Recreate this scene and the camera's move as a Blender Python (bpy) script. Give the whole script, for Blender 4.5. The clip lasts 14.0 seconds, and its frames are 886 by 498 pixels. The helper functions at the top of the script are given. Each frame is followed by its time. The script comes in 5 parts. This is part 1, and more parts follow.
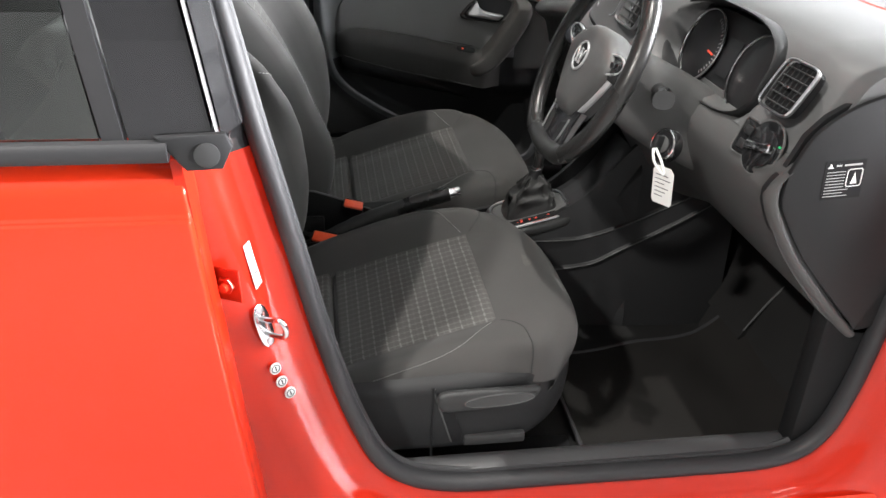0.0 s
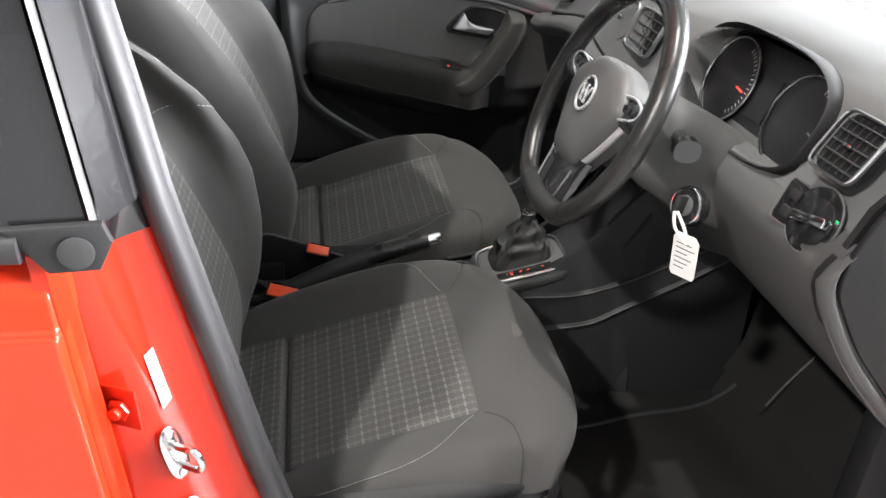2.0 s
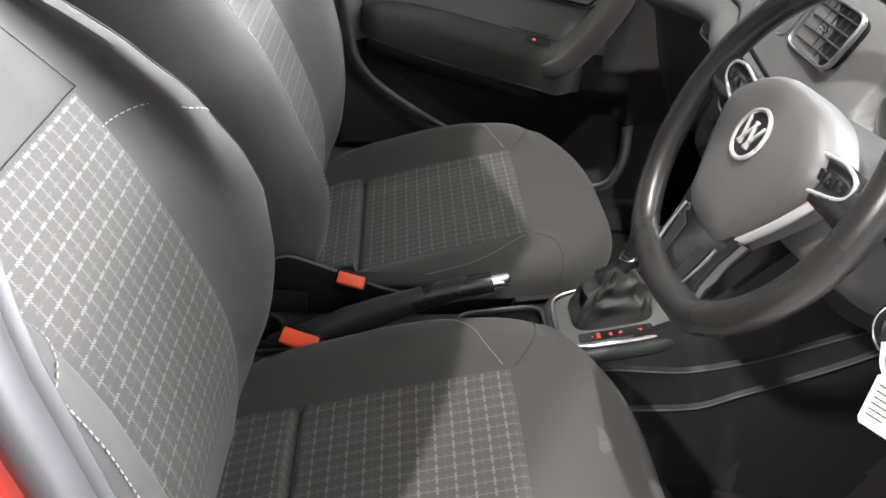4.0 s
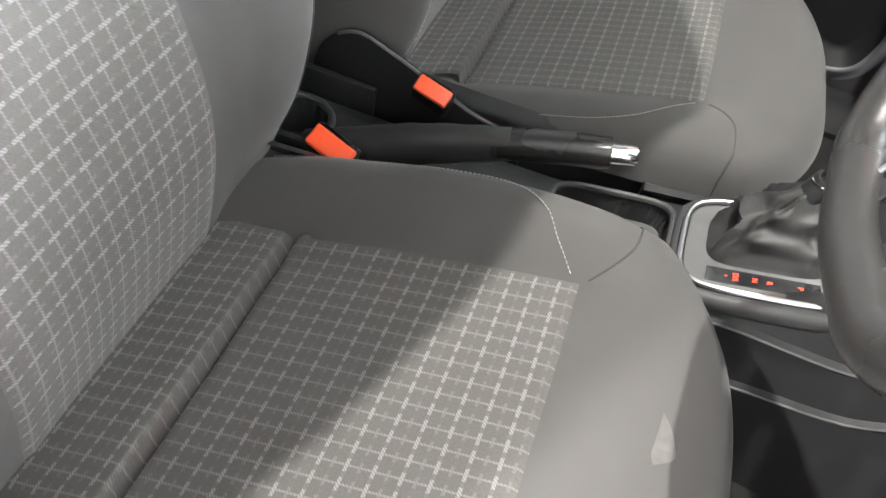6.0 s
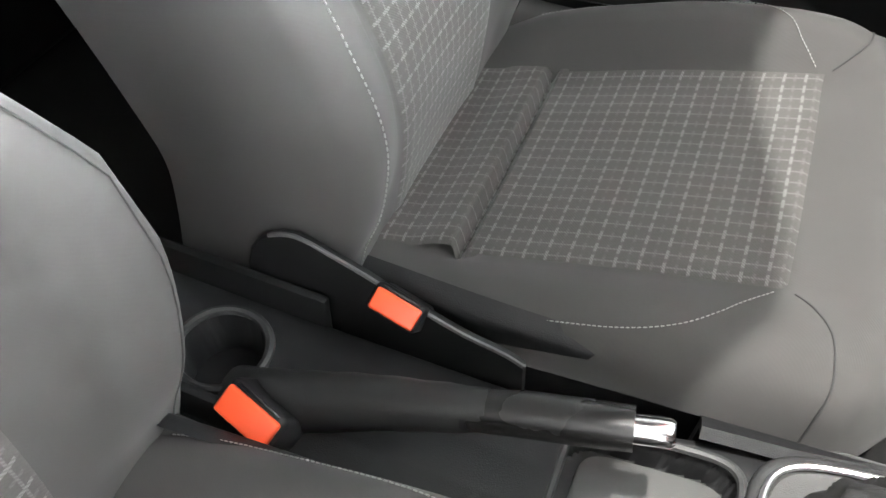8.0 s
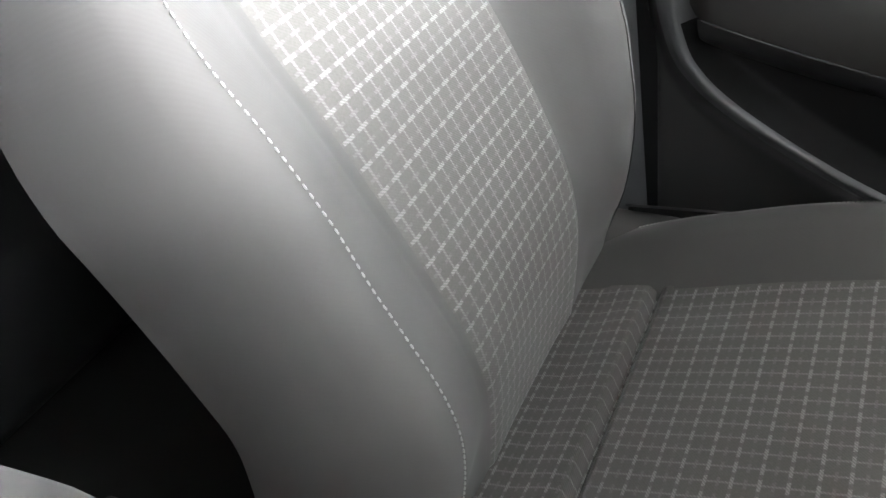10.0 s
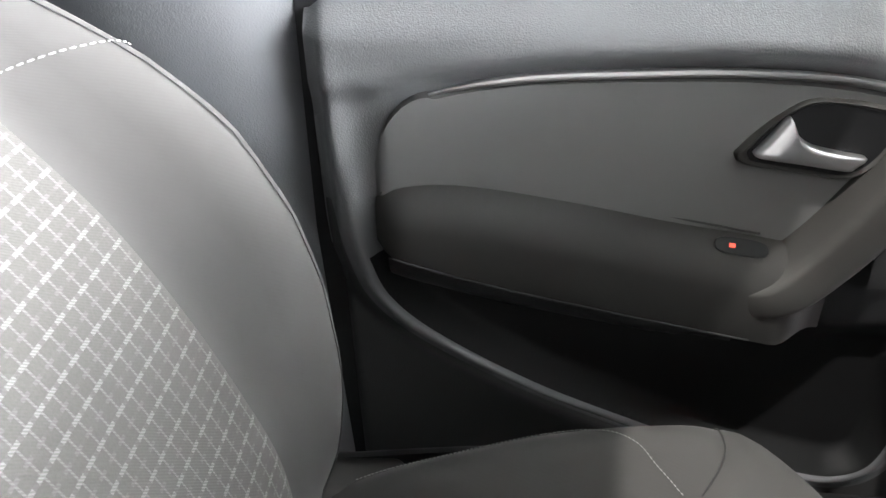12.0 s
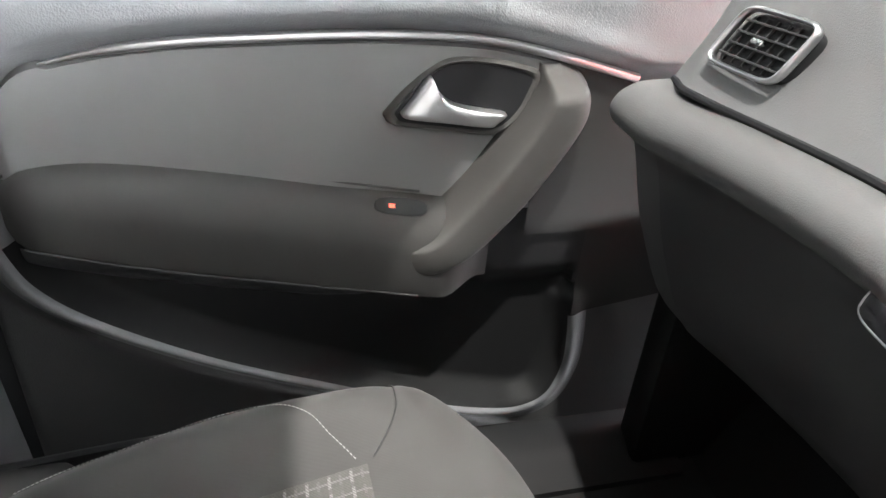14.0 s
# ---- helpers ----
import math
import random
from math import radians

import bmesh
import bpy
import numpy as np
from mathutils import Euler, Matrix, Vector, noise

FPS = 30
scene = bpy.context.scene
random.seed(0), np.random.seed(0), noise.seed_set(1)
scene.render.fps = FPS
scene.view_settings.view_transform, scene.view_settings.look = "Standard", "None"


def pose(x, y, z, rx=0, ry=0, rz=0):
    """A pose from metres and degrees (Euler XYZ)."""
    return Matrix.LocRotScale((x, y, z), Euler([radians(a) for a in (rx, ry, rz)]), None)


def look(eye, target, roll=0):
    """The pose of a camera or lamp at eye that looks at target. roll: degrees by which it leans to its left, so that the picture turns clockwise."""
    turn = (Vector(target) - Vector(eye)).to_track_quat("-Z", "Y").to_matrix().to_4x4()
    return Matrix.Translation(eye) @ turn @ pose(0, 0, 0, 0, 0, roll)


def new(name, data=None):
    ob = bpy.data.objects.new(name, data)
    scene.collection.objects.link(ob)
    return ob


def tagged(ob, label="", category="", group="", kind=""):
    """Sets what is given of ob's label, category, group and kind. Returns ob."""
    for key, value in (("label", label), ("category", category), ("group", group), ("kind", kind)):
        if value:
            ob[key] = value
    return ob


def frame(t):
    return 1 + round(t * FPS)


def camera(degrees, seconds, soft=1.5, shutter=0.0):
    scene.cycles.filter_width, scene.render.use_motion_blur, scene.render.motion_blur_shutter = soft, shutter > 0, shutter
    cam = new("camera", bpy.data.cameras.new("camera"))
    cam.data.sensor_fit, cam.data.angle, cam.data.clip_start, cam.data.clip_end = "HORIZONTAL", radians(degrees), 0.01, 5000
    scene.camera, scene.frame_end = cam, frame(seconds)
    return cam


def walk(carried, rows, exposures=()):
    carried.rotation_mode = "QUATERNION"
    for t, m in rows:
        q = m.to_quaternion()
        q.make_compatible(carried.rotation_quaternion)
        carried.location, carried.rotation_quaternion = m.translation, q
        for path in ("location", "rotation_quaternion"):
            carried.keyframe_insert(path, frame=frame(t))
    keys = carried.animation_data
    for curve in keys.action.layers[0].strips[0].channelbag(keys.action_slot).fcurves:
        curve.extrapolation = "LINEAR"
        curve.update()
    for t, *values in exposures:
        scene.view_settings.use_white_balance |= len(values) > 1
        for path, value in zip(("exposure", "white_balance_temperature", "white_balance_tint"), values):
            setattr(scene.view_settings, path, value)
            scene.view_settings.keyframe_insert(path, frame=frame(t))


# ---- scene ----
cam = camera(57.0, 14.0)

PATH = [
    (0, (0.134, -1.634, 1.271), (0.42, 0.103, 0.322), 2.3),
    (0.5, (0.124, -1.603, 1.26), (0.416, 0.147, 0.336), 2.9),
    (1, (0.134, -1.586, 1.27), (0.419, 0.164, 0.345), 2.9),
    (1.5, (0.16, -1.5, 1.264), (0.463, 0.24, 0.326), 3.1),
    (2, (0.194, -1.374, 1.253), (0.506, 0.357, 0.3), 3.5),
    (2.2, (0.2, -1.342, 1.251), (0.522, 0.382, 0.29), 4.3),
    (4.3, (0.255, -0.917, 1.179), (0.335, 0.738, 0.059), 6.1),
    (4.5, (0.275, -0.873, 1.15), (0.244, 0.755, -0.01), 6.3),
    (5, (0.31, -0.792, 1.097), (0.255, 0.695, -0.239), 9.5),
    (5.5, (0.325, -0.751, 1.062), (0.27, 0.684, -0.33), 13.7),
    (6, (0.364, -0.69, 1.037), (0.17, 0.654, -0.431), 15.0),
    (6.5, (0.371, -0.621, 1.037), (0.106, 0.695, -0.446), 14.0),
    (7, (0.365, -0.541, 1.035), (0.095, 0.749, -0.469), 12.2),
    (7.2, (0.359, -0.502, 1.022), (0.079, 0.774, -0.492), 11.1),
    (9.3, (0.411, -0.134, 1.035), (-0.304, 1.011, -0.441), -9.5),
    (9.5, (0.383, -0.146, 1.039), (-0.308, 1.101, -0.364), -8.2),
    (10, (0.375, -0.2, 1.033), (-0.477, 1.139, -0.185), -10.1),
    (10.5, (0.37, -0.134, 1.045), (-0.373, 1.324, -0.105), -8.6),
    (11, (0.37, -0.082, 1.049), (-0.356, 1.482, 0.036), -8.6),
    (11.5, (0.294, -0.069, 1.066), (-0.096, 1.637, 0.099), -4.4),
    (12, (0.294, -0.05, 1.088), (0.203, 1.664, 0.061), -0.8),
    (12.5, (0.309, -0.042, 1.097), (0.367, 1.657, 0.044), 1.2),
    (13, (0.339, -0.035, 1.104), (0.522, 1.638, 0.022), 1.9),
    (13.5, (0.352, -0.02, 1.104), (0.78, 1.587, -0.007), 4.3),
    (14, (0.398, -0.019, 1.105), (0.872, 1.555, -0.035), 5.2),
]
EXPOSURES = [(0, -1.08), (1.0, -1.06), (2.0, -0.80), (4.5, -0.08), (5.0, 0.30), (6.0, 0.60), (7.2, 0.88), (9.3, 0.54), (10.0, 0.20), (11.0, -0.36), (12.0, -0.14), (13.0, 0.22), (14, 0.66)]
walk(cam, [(t, look(eye, target, roll)) for t, eye, target, roll in PATH], EXPOSURES)

# ---- world and lamps ----
world = bpy.data.worlds.new("showroom_air")
scene.world = world
world.use_nodes = True
wbg = world.node_tree.nodes["Background"]
wbg.inputs[0].default_value = (0.80, 0.88, 1.0, 1)
wbg.inputs[1].default_value = 0.006


def lamp(name, eye, target, size, watts, colour=(1, 0.97, 0.92)):
    d = bpy.data.lights.new(name, "AREA")
    d.shape, d.size, d.size_y, d.energy, d.color = "RECTANGLE", size[0], size[1], watts, colour
    ob = new(name, d)
    ob.matrix_world = look(eye, target)
    return ob


lamp("ceiling_lamp", (0.40, -0.50, 3.75), (0.40, -0.50, 0), (0.06, 0.06), 190)
lamp("ceiling_lamp", (-2.2, -2.8, 3.75), (-2.2, -2.8, 0), (0.25, 0.25), 700)
lamp("ceiling_lamp", (1.6, -4.4, 3.75), (1.6, -4.4, 0), (1.2, 0.25), 40)
lamp("window_daylight", (7.8, -1.1, 2.10), (0, -1.1, 2.10), (7.1, 2.7), 12000, (0.955, 0.96, 1.0))
lamp("window_daylight", (4.6, 8.8, 2.15), (4.6, 0, 2.15), (5.0, 2.2), 1100, (0.94, 0.95, 1.0))


# ---- materials ----
def material(name, colour, rough=0.6, metal=0.0, vary=0.12, scale=60.0, bump=0.1, fine=900.0, coat=0.0, spec=0.5, emit=None):
    """A principled material with stains at one scale and grain at another."""
    m = bpy.data.materials.new(name)
    m.use_nodes = True
    nt = m.node_tree
    b = nt.nodes["Principled BSDF"]
    tc = nt.nodes.new("ShaderNodeTexCoord")
    n1 = nt.nodes.new("ShaderNodeTexNoise")
    n1.inputs["Scale"].default_value, n1.inputs["Detail"].default_value = scale * 0.12, 5
    n2 = nt.nodes.new("ShaderNodeTexNoise")
    n2.inputs["Scale"].default_value, n2.inputs["Detail"].default_value = fine, 2
    for n in (n1, n2):
        nt.links.new(tc.outputs["Object"], n.inputs["Vector"])
    mix = nt.nodes.new("ShaderNodeMix")
    mix.data_type = "RGBA"
    mix.inputs["A"].default_value = (*[c * (1 - vary) for c in colour], 1)
    mix.inputs["B"].default_value = (*[min(1, c * (1 + vary)) for c in colour], 1)
    nt.links.new(n1.outputs["Fac"], mix.inputs["Factor"])
    nt.links.new(mix.outputs["Result"], b.inputs["Base Color"])
    mr = nt.nodes.new("ShaderNodeMapRange")
    mr.inputs["To Min"].default_value, mr.inputs["To Max"].default_value = rough * 0.88, min(1, rough * 1.12)
    nt.links.new(n1.outputs["Fac"], mr.inputs["Value"])
    nt.links.new(mr.outputs["Result"], b.inputs["Roughness"])
    b.inputs["Metallic"].default_value = metal
    b.inputs["Specular IOR Level"].default_value = spec
    b.inputs["Coat Weight"].default_value = coat
    b.inputs["Coat Roughness"].default_value = 0.03
    if bump:
        bp = nt.nodes.new("ShaderNodeBump")
        bp.inputs["Strength"].default_value, bp.inputs["Distance"].default_value = bump, 0.001
        nt.links.new(n2.outputs["Fac"], bp.inputs["Height"])
        nt.links.new(bp.outputs["Normal"], b.inputs["Normal"])
    if emit:
        b.inputs["Emission Color"].default_value = (*emit[:3], 1)
        b.inputs["Emission Strength"].default_value = emit[3]
    return m


def leather_grain(m, scale=420.0, strength=0.35):
    """Adds the pebbled relief of moulded trim to a material."""
    nt = m.node_tree
    b = nt.nodes["Principled BSDF"]
    tc = nt.nodes.new("ShaderNodeTexCoord")
    vo = nt.nodes.new("ShaderNodeTexVoronoi")
    vo.inputs["Scale"].default_value = scale * 1.9
    vo.feature = "SMOOTH_F1"
    ns = nt.nodes.new("ShaderNodeTexNoise")
    ns.inputs["Scale"].default_value = scale * 0.6
    mx = nt.nodes.new("ShaderNodeVectorMath")
    mx.operation = "MULTIPLY_ADD"
    mx.inputs[1].default_value = (0.002, 0.002, 0.002)
    nt.links.new(tc.outputs["Object"], ns.inputs["Vector"])
    nt.links.new(ns.outputs["Color"], mx.inputs[0])
    nt.links.new(tc.outputs["Object"], mx.inputs[2])
    nt.links.new(mx.outputs[0], vo.inputs["Vector"])
    bp = nt.nodes.new("ShaderNodeBump")
    bp.inputs["Strength"].default_value, bp.inputs["Distance"].default_value = strength * 0.7, 0.0008
    nt.links.new(vo.outputs["Distance"], bp.inputs["Height"])
    nt.links.new(bp.outputs["Normal"], b.inputs["Normal"])
    return m


def twill(m, pitch=0.0010, strength=0.05):
    """Fine diagonal weave for plain seat cloth."""
    nt = m.node_tree
    b = nt.nodes["Principled BSDF"]
    tc = nt.nodes.new("ShaderNodeTexCoord")
    wv = nt.nodes.new("ShaderNodeTexWave")
    wv.bands_direction = "DIAGONAL"
    wv.inputs["Scale"].default_value = 0.16 / pitch
    wv.inputs["Distortion"].default_value = 0.6
    nt.links.new(tc.outputs["UV"], wv.inputs["Vector"])
    bp = nt.nodes.new("ShaderNodeBump")
    bp.inputs["Strength"].default_value, bp.inputs["Distance"].default_value = strength, 0.0005
    nt.links.new(wv.outputs["Fac"], bp.inputs["Height"])
    nt.links.new(bp.outputs["Normal"], b.inputs["Normal"])
    b.inputs["Sheen Weight"].default_value = 0.10
    b.inputs["Sheen Roughness"].default_value = 0.5
    return m


def check_cloth(name, ground, thread):
    """Woven check: bold dashed stripes one way, thin stripes the other, small crosses between. UV is in metres."""
    m = bpy.data.materials.new(name)
    m.use_nodes = True
    nt = m.node_tree
    b = nt.nodes["Principled BSDF"]

    def math_node(op, a, c=None, clamp=False):
        n = nt.nodes.new("ShaderNodeMath")
        n.operation, n.use_clamp = op, clamp
        for k, v in enumerate((a, c)):
            if v is None:
                continue
            if isinstance(v, (int, float)):
                n.inputs[k].default_value = v
            else:
                nt.links.new(v, n.inputs[k])
        return n.outputs[0]

    tc = nt.nodes.new("ShaderNodeTexCoord")
    sp = nt.nodes.new("ShaderNodeSeparateXYZ")
    nz = nt.nodes.new("ShaderNodeTexNoise")
    nz.inputs["Scale"].default_value = 1400
    nt.links.new(tc.outputs["UV"], nz.inputs["Vector"])
    wob = nt.nodes.new("ShaderNodeVectorMath")
    wob.operation = "MULTIPLY_ADD"
    wob.inputs[1].default_value = (0.0009, 0.0009, 0)
    nt.links.new(nz.outputs["Color"], wob.inputs[0])
    nt.links.new(tc.outputs["UV"], wob.inputs[2])
    nt.links.new(wob.outputs[0], sp.inputs[0])
    u, v = sp.outputs["X"], sp.outputs["Y"]

    def dist(c, pitch, shift=0.0):
        f = math_node("FRACT", math_node("ADD", math_node("DIVIDE", c, pitch), 0.5 + shift))
        return math_node("MULTIPLY", math_node("ABSOLUTE", math_node("SUBTRACT", f, 0.5)), pitch)

    def line(d, half):
        return math_node("MULTIPLY", math_node("SUBTRACT", half + 0.0004, d), 1 / 0.0007, True)

    PU, PV = 0.0220, 0.0165
    du, dmid, dv = dist(u, PU), dist(u, PU, 0.5), dist(v, PV)
    bold, faint, thin = line(du, 0.0015), line(dmid, 0.0013), line(dv, 0.0009)
    near_v, near_u = line(dv, 0.0056), line(du, 0.0050)
    a = math_node("MULTIPLY", bold, math_node("ADD", math_node("MULTIPLY", near_v, 0.70), 0.14))
    c = math_node("MULTIPLY", faint, math_node("ADD", math_node("MULTIPLY", line(dv, 0.0046), 0.24), 0.03))
    d = math_node("MULTIPLY", thin, math_node("ADD", math_node("MULTIPLY", near_u, 0.08), 0.46))
    total = math_node("MAXIMUM", math_node("MAXIMUM", a, c), d)
    weave = nt.nodes.new("ShaderNodeTexWave")
    weave.inputs["Scale"].default_value = 210
    weave.bands_direction = "DIAGONAL"
    nt.links.new(tc.outputs["UV"], weave.inputs["Vector"])
    total = math_node("MULTIPLY", total, math_node("ADD", math_node("MULTIPLY", weave.outputs["Fac"], 0.75), 0.5), True)
    mott = nt.nodes.new("ShaderNodeTexNoise")
    mott.inputs["Scale"].default_value = 420
    nt.links.new(tc.outputs["UV"], mott.inputs["Vector"])
    g = nt.nodes.new("ShaderNodeMix")
    g.data_type = "RGBA"
    g.inputs["A"].default_value = (*[k * 0.8 for k in ground], 1)
    g.inputs["B"].default_value = (*[k * 1.2 for k in ground], 1)
    nt.links.new(mott.outputs["Fac"], g.inputs["Factor"])
    mx = nt.nodes.new("ShaderNodeMix")
    mx.data_type = "RGBA"
    mx.inputs["B"].default_value = (*thread, 1)
    nt.links.new(total, mx.inputs["Factor"])
    nt.links.new(g.outputs["Result"], mx.inputs["A"])
    nt.links.new(mx.outputs["Result"], b.inputs["Base Color"])
    b.inputs["Roughness"].default_value = 0.85
    b.inputs["Sheen Weight"].default_value = 0.15
    b.inputs["Specular IOR Level"].default_value = 0.15
    bp = nt.nodes.new("ShaderNodeBump")
    bp.inputs["Strength"].default_value, bp.inputs["Distance"].default_value = 0.5, 0.0006
    h = math_node("ADD", total, math_node("MULTIPLY", weave.outputs["Fac"], 0.3))
    nt.links.new(h, bp.inputs["Height"])
    nt.links.new(bp.outputs["Normal"], b.inputs["Normal"])
    return m


M = {}
M["red"] = material("red_lacquer", (0.66, 0.029, 0.006), 0.5, 0, 0.03, 20, 0.0, coat=0.8, spec=0.1)
# The body red, set darker for jamb, door edge and check plate.
M["red_inner"] = material("red_lacquer_darker", (0.52, 0.018, 0.004), 0.5, 0, 0.06, 30, 0.03, coat=0.7, spec=0.1)
M["rubber"] = leather_grain(material("black_rubber", (0.022, 0.022, 0.024), 0.6), 700, 0.15)
M["gloss_black"] = material("gloss_black_trim", (0.012, 0.012, 0.013), 0.18, 0, 0.1, 30, 0.0, coat=0.6)
M["plastic"] = leather_grain(material("black_grained_plastic", (0.0135, 0.0138, 0.0147), 0.55, spec=0.35), 520, 0.35)
M["plastic_soft"] = leather_grain(material("soft_dark_plastic", (0.032, 0.0325, 0.033), 0.5, spec=0.35), 650, 0.2)
M["plastic_grey"] = leather_grain(material("grey_grained_plastic", (0.07, 0.07, 0.07), 0.5), 520, 0.3)
M["door_grain"] = leather_grain(material("coarse_grained_door_plastic", (0.108, 0.111, 0.115), 0.34, spec=0.6), 330, 0.6)
M["pillar"] = leather_grain(material("grained_pillar_plastic", (0.083, 0.086, 0.091), 0.30, spec=0.8), 330, 0.5)
# Darker copy of door_grain; the downward face's shade is in the colour.
M["door_low_shade"] = leather_grain(material("shaded_lower_door_plastic", (0.036, 0.0363, 0.0368), 0.42, spec=0.45), 330, 0.5)
# Black plastic, set deeper to hold the shade of pocket and footwells.
M["pocket"] = leather_grain(material("black_shaded_plastic", (0.010, 0.0102, 0.0107), 0.6, spec=0.15), 700, 0.15)
M["door_cloth"] = material("door_soft_trim", (0.122, 0.121, 0.121), 0.8, 0, 0.08, 40, 0.15, 2600, spec=0.25)
M["arm_vinyl"] = leather_grain(material("armrest_vinyl", (0.032, 0.031, 0.030), 0.75, spec=0.25), 900, 0.12)
M["grip"] = leather_grain(material("door_pull_vinyl", (0.040, 0.0385, 0.0365), 0.6, spec=0.3), 900, 0.12)
M["cloth"] = twill(material("plain_grey_seat_cloth", (0.056, 0.0545, 0.053), 0.9, 0, 0.07, 50, 0, spec=0.15))
M["check"] = check_cloth("checked_seat_cloth", (0.067, 0.064, 0.061), (0.168, 0.166, 0.162))
M["thread"] = material("pale_thread", (0.26, 0.26, 0.25), 0.7, 0, 0.1, 50, 0.2)
M["seam"] = material("seam_shadow_thread", (0.03, 0.03, 0.03), 0.8)
M["chrome"] = material("satin_chrome", (0.72, 0.72, 0.73), 0.16, 1.0, 0.05, 60, 0.0)
M["alu"] = material("brushed_silver_trim", (0.55, 0.55, 0.56), 0.3, 1.0, 0.06, 60, 0.02)
M["silver"] = material("satin_silver_paint", (0.62, 0.62, 0.63), 0.28, 0.55, 0.05, 60, 0.0)
M["divider"] = material("satin_black_window_bar", (0.030, 0.030, 0.032), 0.30, 0, 0.08, 40, 0.02)
# Front door plastic set dark: the dashboard's shadow is in the colour.
M["door_front_shade"] = leather_grain(material("shaded_front_door_plastic", (0.018, 0.0178, 0.0172), 0.75, spec=0.15), 650, 0.2)
M["lever"] = material("satin_chrome_lever", (0.66, 0.66, 0.67), 0.30, 0.9, 0.04, 60, 0.0)
M["leather"] = leather_grain(material("black_wheel_leather", (0.018, 0.0178, 0.0175), 0.27), 800, 0.22)
M["boot"] = leather_grain(material("gaiter_leatherette", (0.022, 0.022, 0.022), 0.55, spec=0.35), 600, 0.4)
M["carpet"] = material("black_carpet", (0.016, 0.0158, 0.0158), 0.95, 0, 0.3, 80, 0.9, 1500, spec=0.1)
M["mat"] = material("dark_floor_mat_pile", (0.015, 0.0142, 0.0135), 0.95, 0, 0.25, 60, 0.9, 1300, spec=0.1)
M["orange"] = material("orange_red_release_button", (0.80, 0.09, 0.03), 0.35, 0, 0.06, 40, 0.0)
M["black"] = material("matt_black", (0.012, 0.012, 0.013), 0.55, spec=0.2)
M["white"] = material("white_card", (0.75, 0.75, 0.73), 0.6, 0, 0.05, 60, 0.05)
M["ink"] = material("dark_ink", (0.05, 0.05, 0.06), 0.6)
M["red_light"] = material("red_lit_mark", (0.4, 0.02, 0.01), 0.4, emit=(1.0, 0.10, 0.05, 1.6))
M["green_light"] = material("green_lit_mark", (0.02, 0.3, 0.1), 0.4, emit=(0.1, 1.0, 0.4, 0.4))
M["dial"] = material("dial_face", (0.010, 0.010, 0.011), 0.4)
M["dash_top"] = leather_grain(material("dashboard_skin", (0.098, 0.099, 0.100), 0.5), 480, 0.3)
M["belt"] = material("black_belt_webbing", (0.02, 0.02, 0.02), 0.7, 0, 0.1, 80, 0.4, 1200)
M["sill_plate"] = leather_grain(material("sill_plate_plastic", (0.05, 0.05, 0.052), 0.4), 600, 0.25)
M["concrete"] = material("showroom_floor_tile", (0.32, 0.32, 0.312), 0.25, 0, 0.1, 8, 0.05, 200)
M["plaster"] = material("grey_wall_plaster", (0.22, 0.22, 0.215), 0.8, 0, 0.05, 8, 0.1, 200)
M["pale_wall"] = material("pale_wall_plaster", (0.22, 0.22, 0.215), 0.8, 0, 0.05, 8, 0.1, 200)
M["daylight"] = material("shop_window_daylight", (0.8, 0.8, 0.8), 0.5, emit=(0.86, 0.94, 1.0, 2.0))
M["dash_low"] = leather_grain(material("lower_dashboard_skin", (0.066, 0.066, 0.066), 0.6), 480, 0.3)
M["print"] = material("grey_white_print", (0.42, 0.42, 0.42), 0.6)
M["pale_patch"] = material("pale_patch_cloth", (0.088, 0.086, 0.082), 0.9, 0, 0.35, 900, 0.2, 2000, spec=0.15)
M["lining"] = material("grey_headlining_cloth", (0.09, 0.09, 0.09), 0.9, 0, 0.05, 30, 0.3, 1500)


def glass(name, tint, rough=0.0):
    m = bpy.data.materials.new(name)
    m.use_nodes = True
    b = m.node_tree.nodes["Principled BSDF"]
    b.inputs["Base Color"].default_value = (*tint, 1)
    b.inputs["Roughness"].default_value = rough
    b.inputs["Transmission Weight"].default_value = 1.0
    b.inputs["IOR"].default_value = 1.45
    return m


M["glass"] = glass("clear_window_glass", (0.85, 0.92, 0.88))
M["dark_glass"] = glass("tinted_window_glass", (0.45, 0.50, 0.46))
M["dark_glass"].node_tree.nodes["Principled BSDF"].inputs["IOR"].default_value = 2.1


# ---- mesh helpers ----
def finish(name, bm, mat, sharp=38):
    bmesh.ops.recalc_face_normals(bm, faces=bm.faces)
    for f in bm.faces:
        f.smooth = True
    for e in bm.edges:
        if len(e.link_faces) == 2 and e.calc_face_angle(0) > radians(sharp):
            e.smooth = False
    me = bpy.data.meshes.new(name)
    bm.to_mesh(me)
    bm.free()
    me.materials.append(mat)
    return me


def thing(name, label, category, group="", kind="", at=(0, 0, 0)):
    ob = new(name)
    ob.empty_display_size = 0.05
    ob.location = at
    return tagged(ob, label, category, group, kind)


def part(name, bm, mat, parent, label="", sharp=38):
    ob = new(name, finish(name, bm, mat, sharp))
    ob.parent = parent
    p = parent
    if p.parent is None:
        ob.matrix_parent_inverse = Matrix.Translation(-p.location)
    return tagged(ob, label)


def solo(name, bm, mat, label, category, group="", kind="", sharp=38):
    return tagged(new(name, finish(name, bm, mat, sharp)), label, category, group, kind)


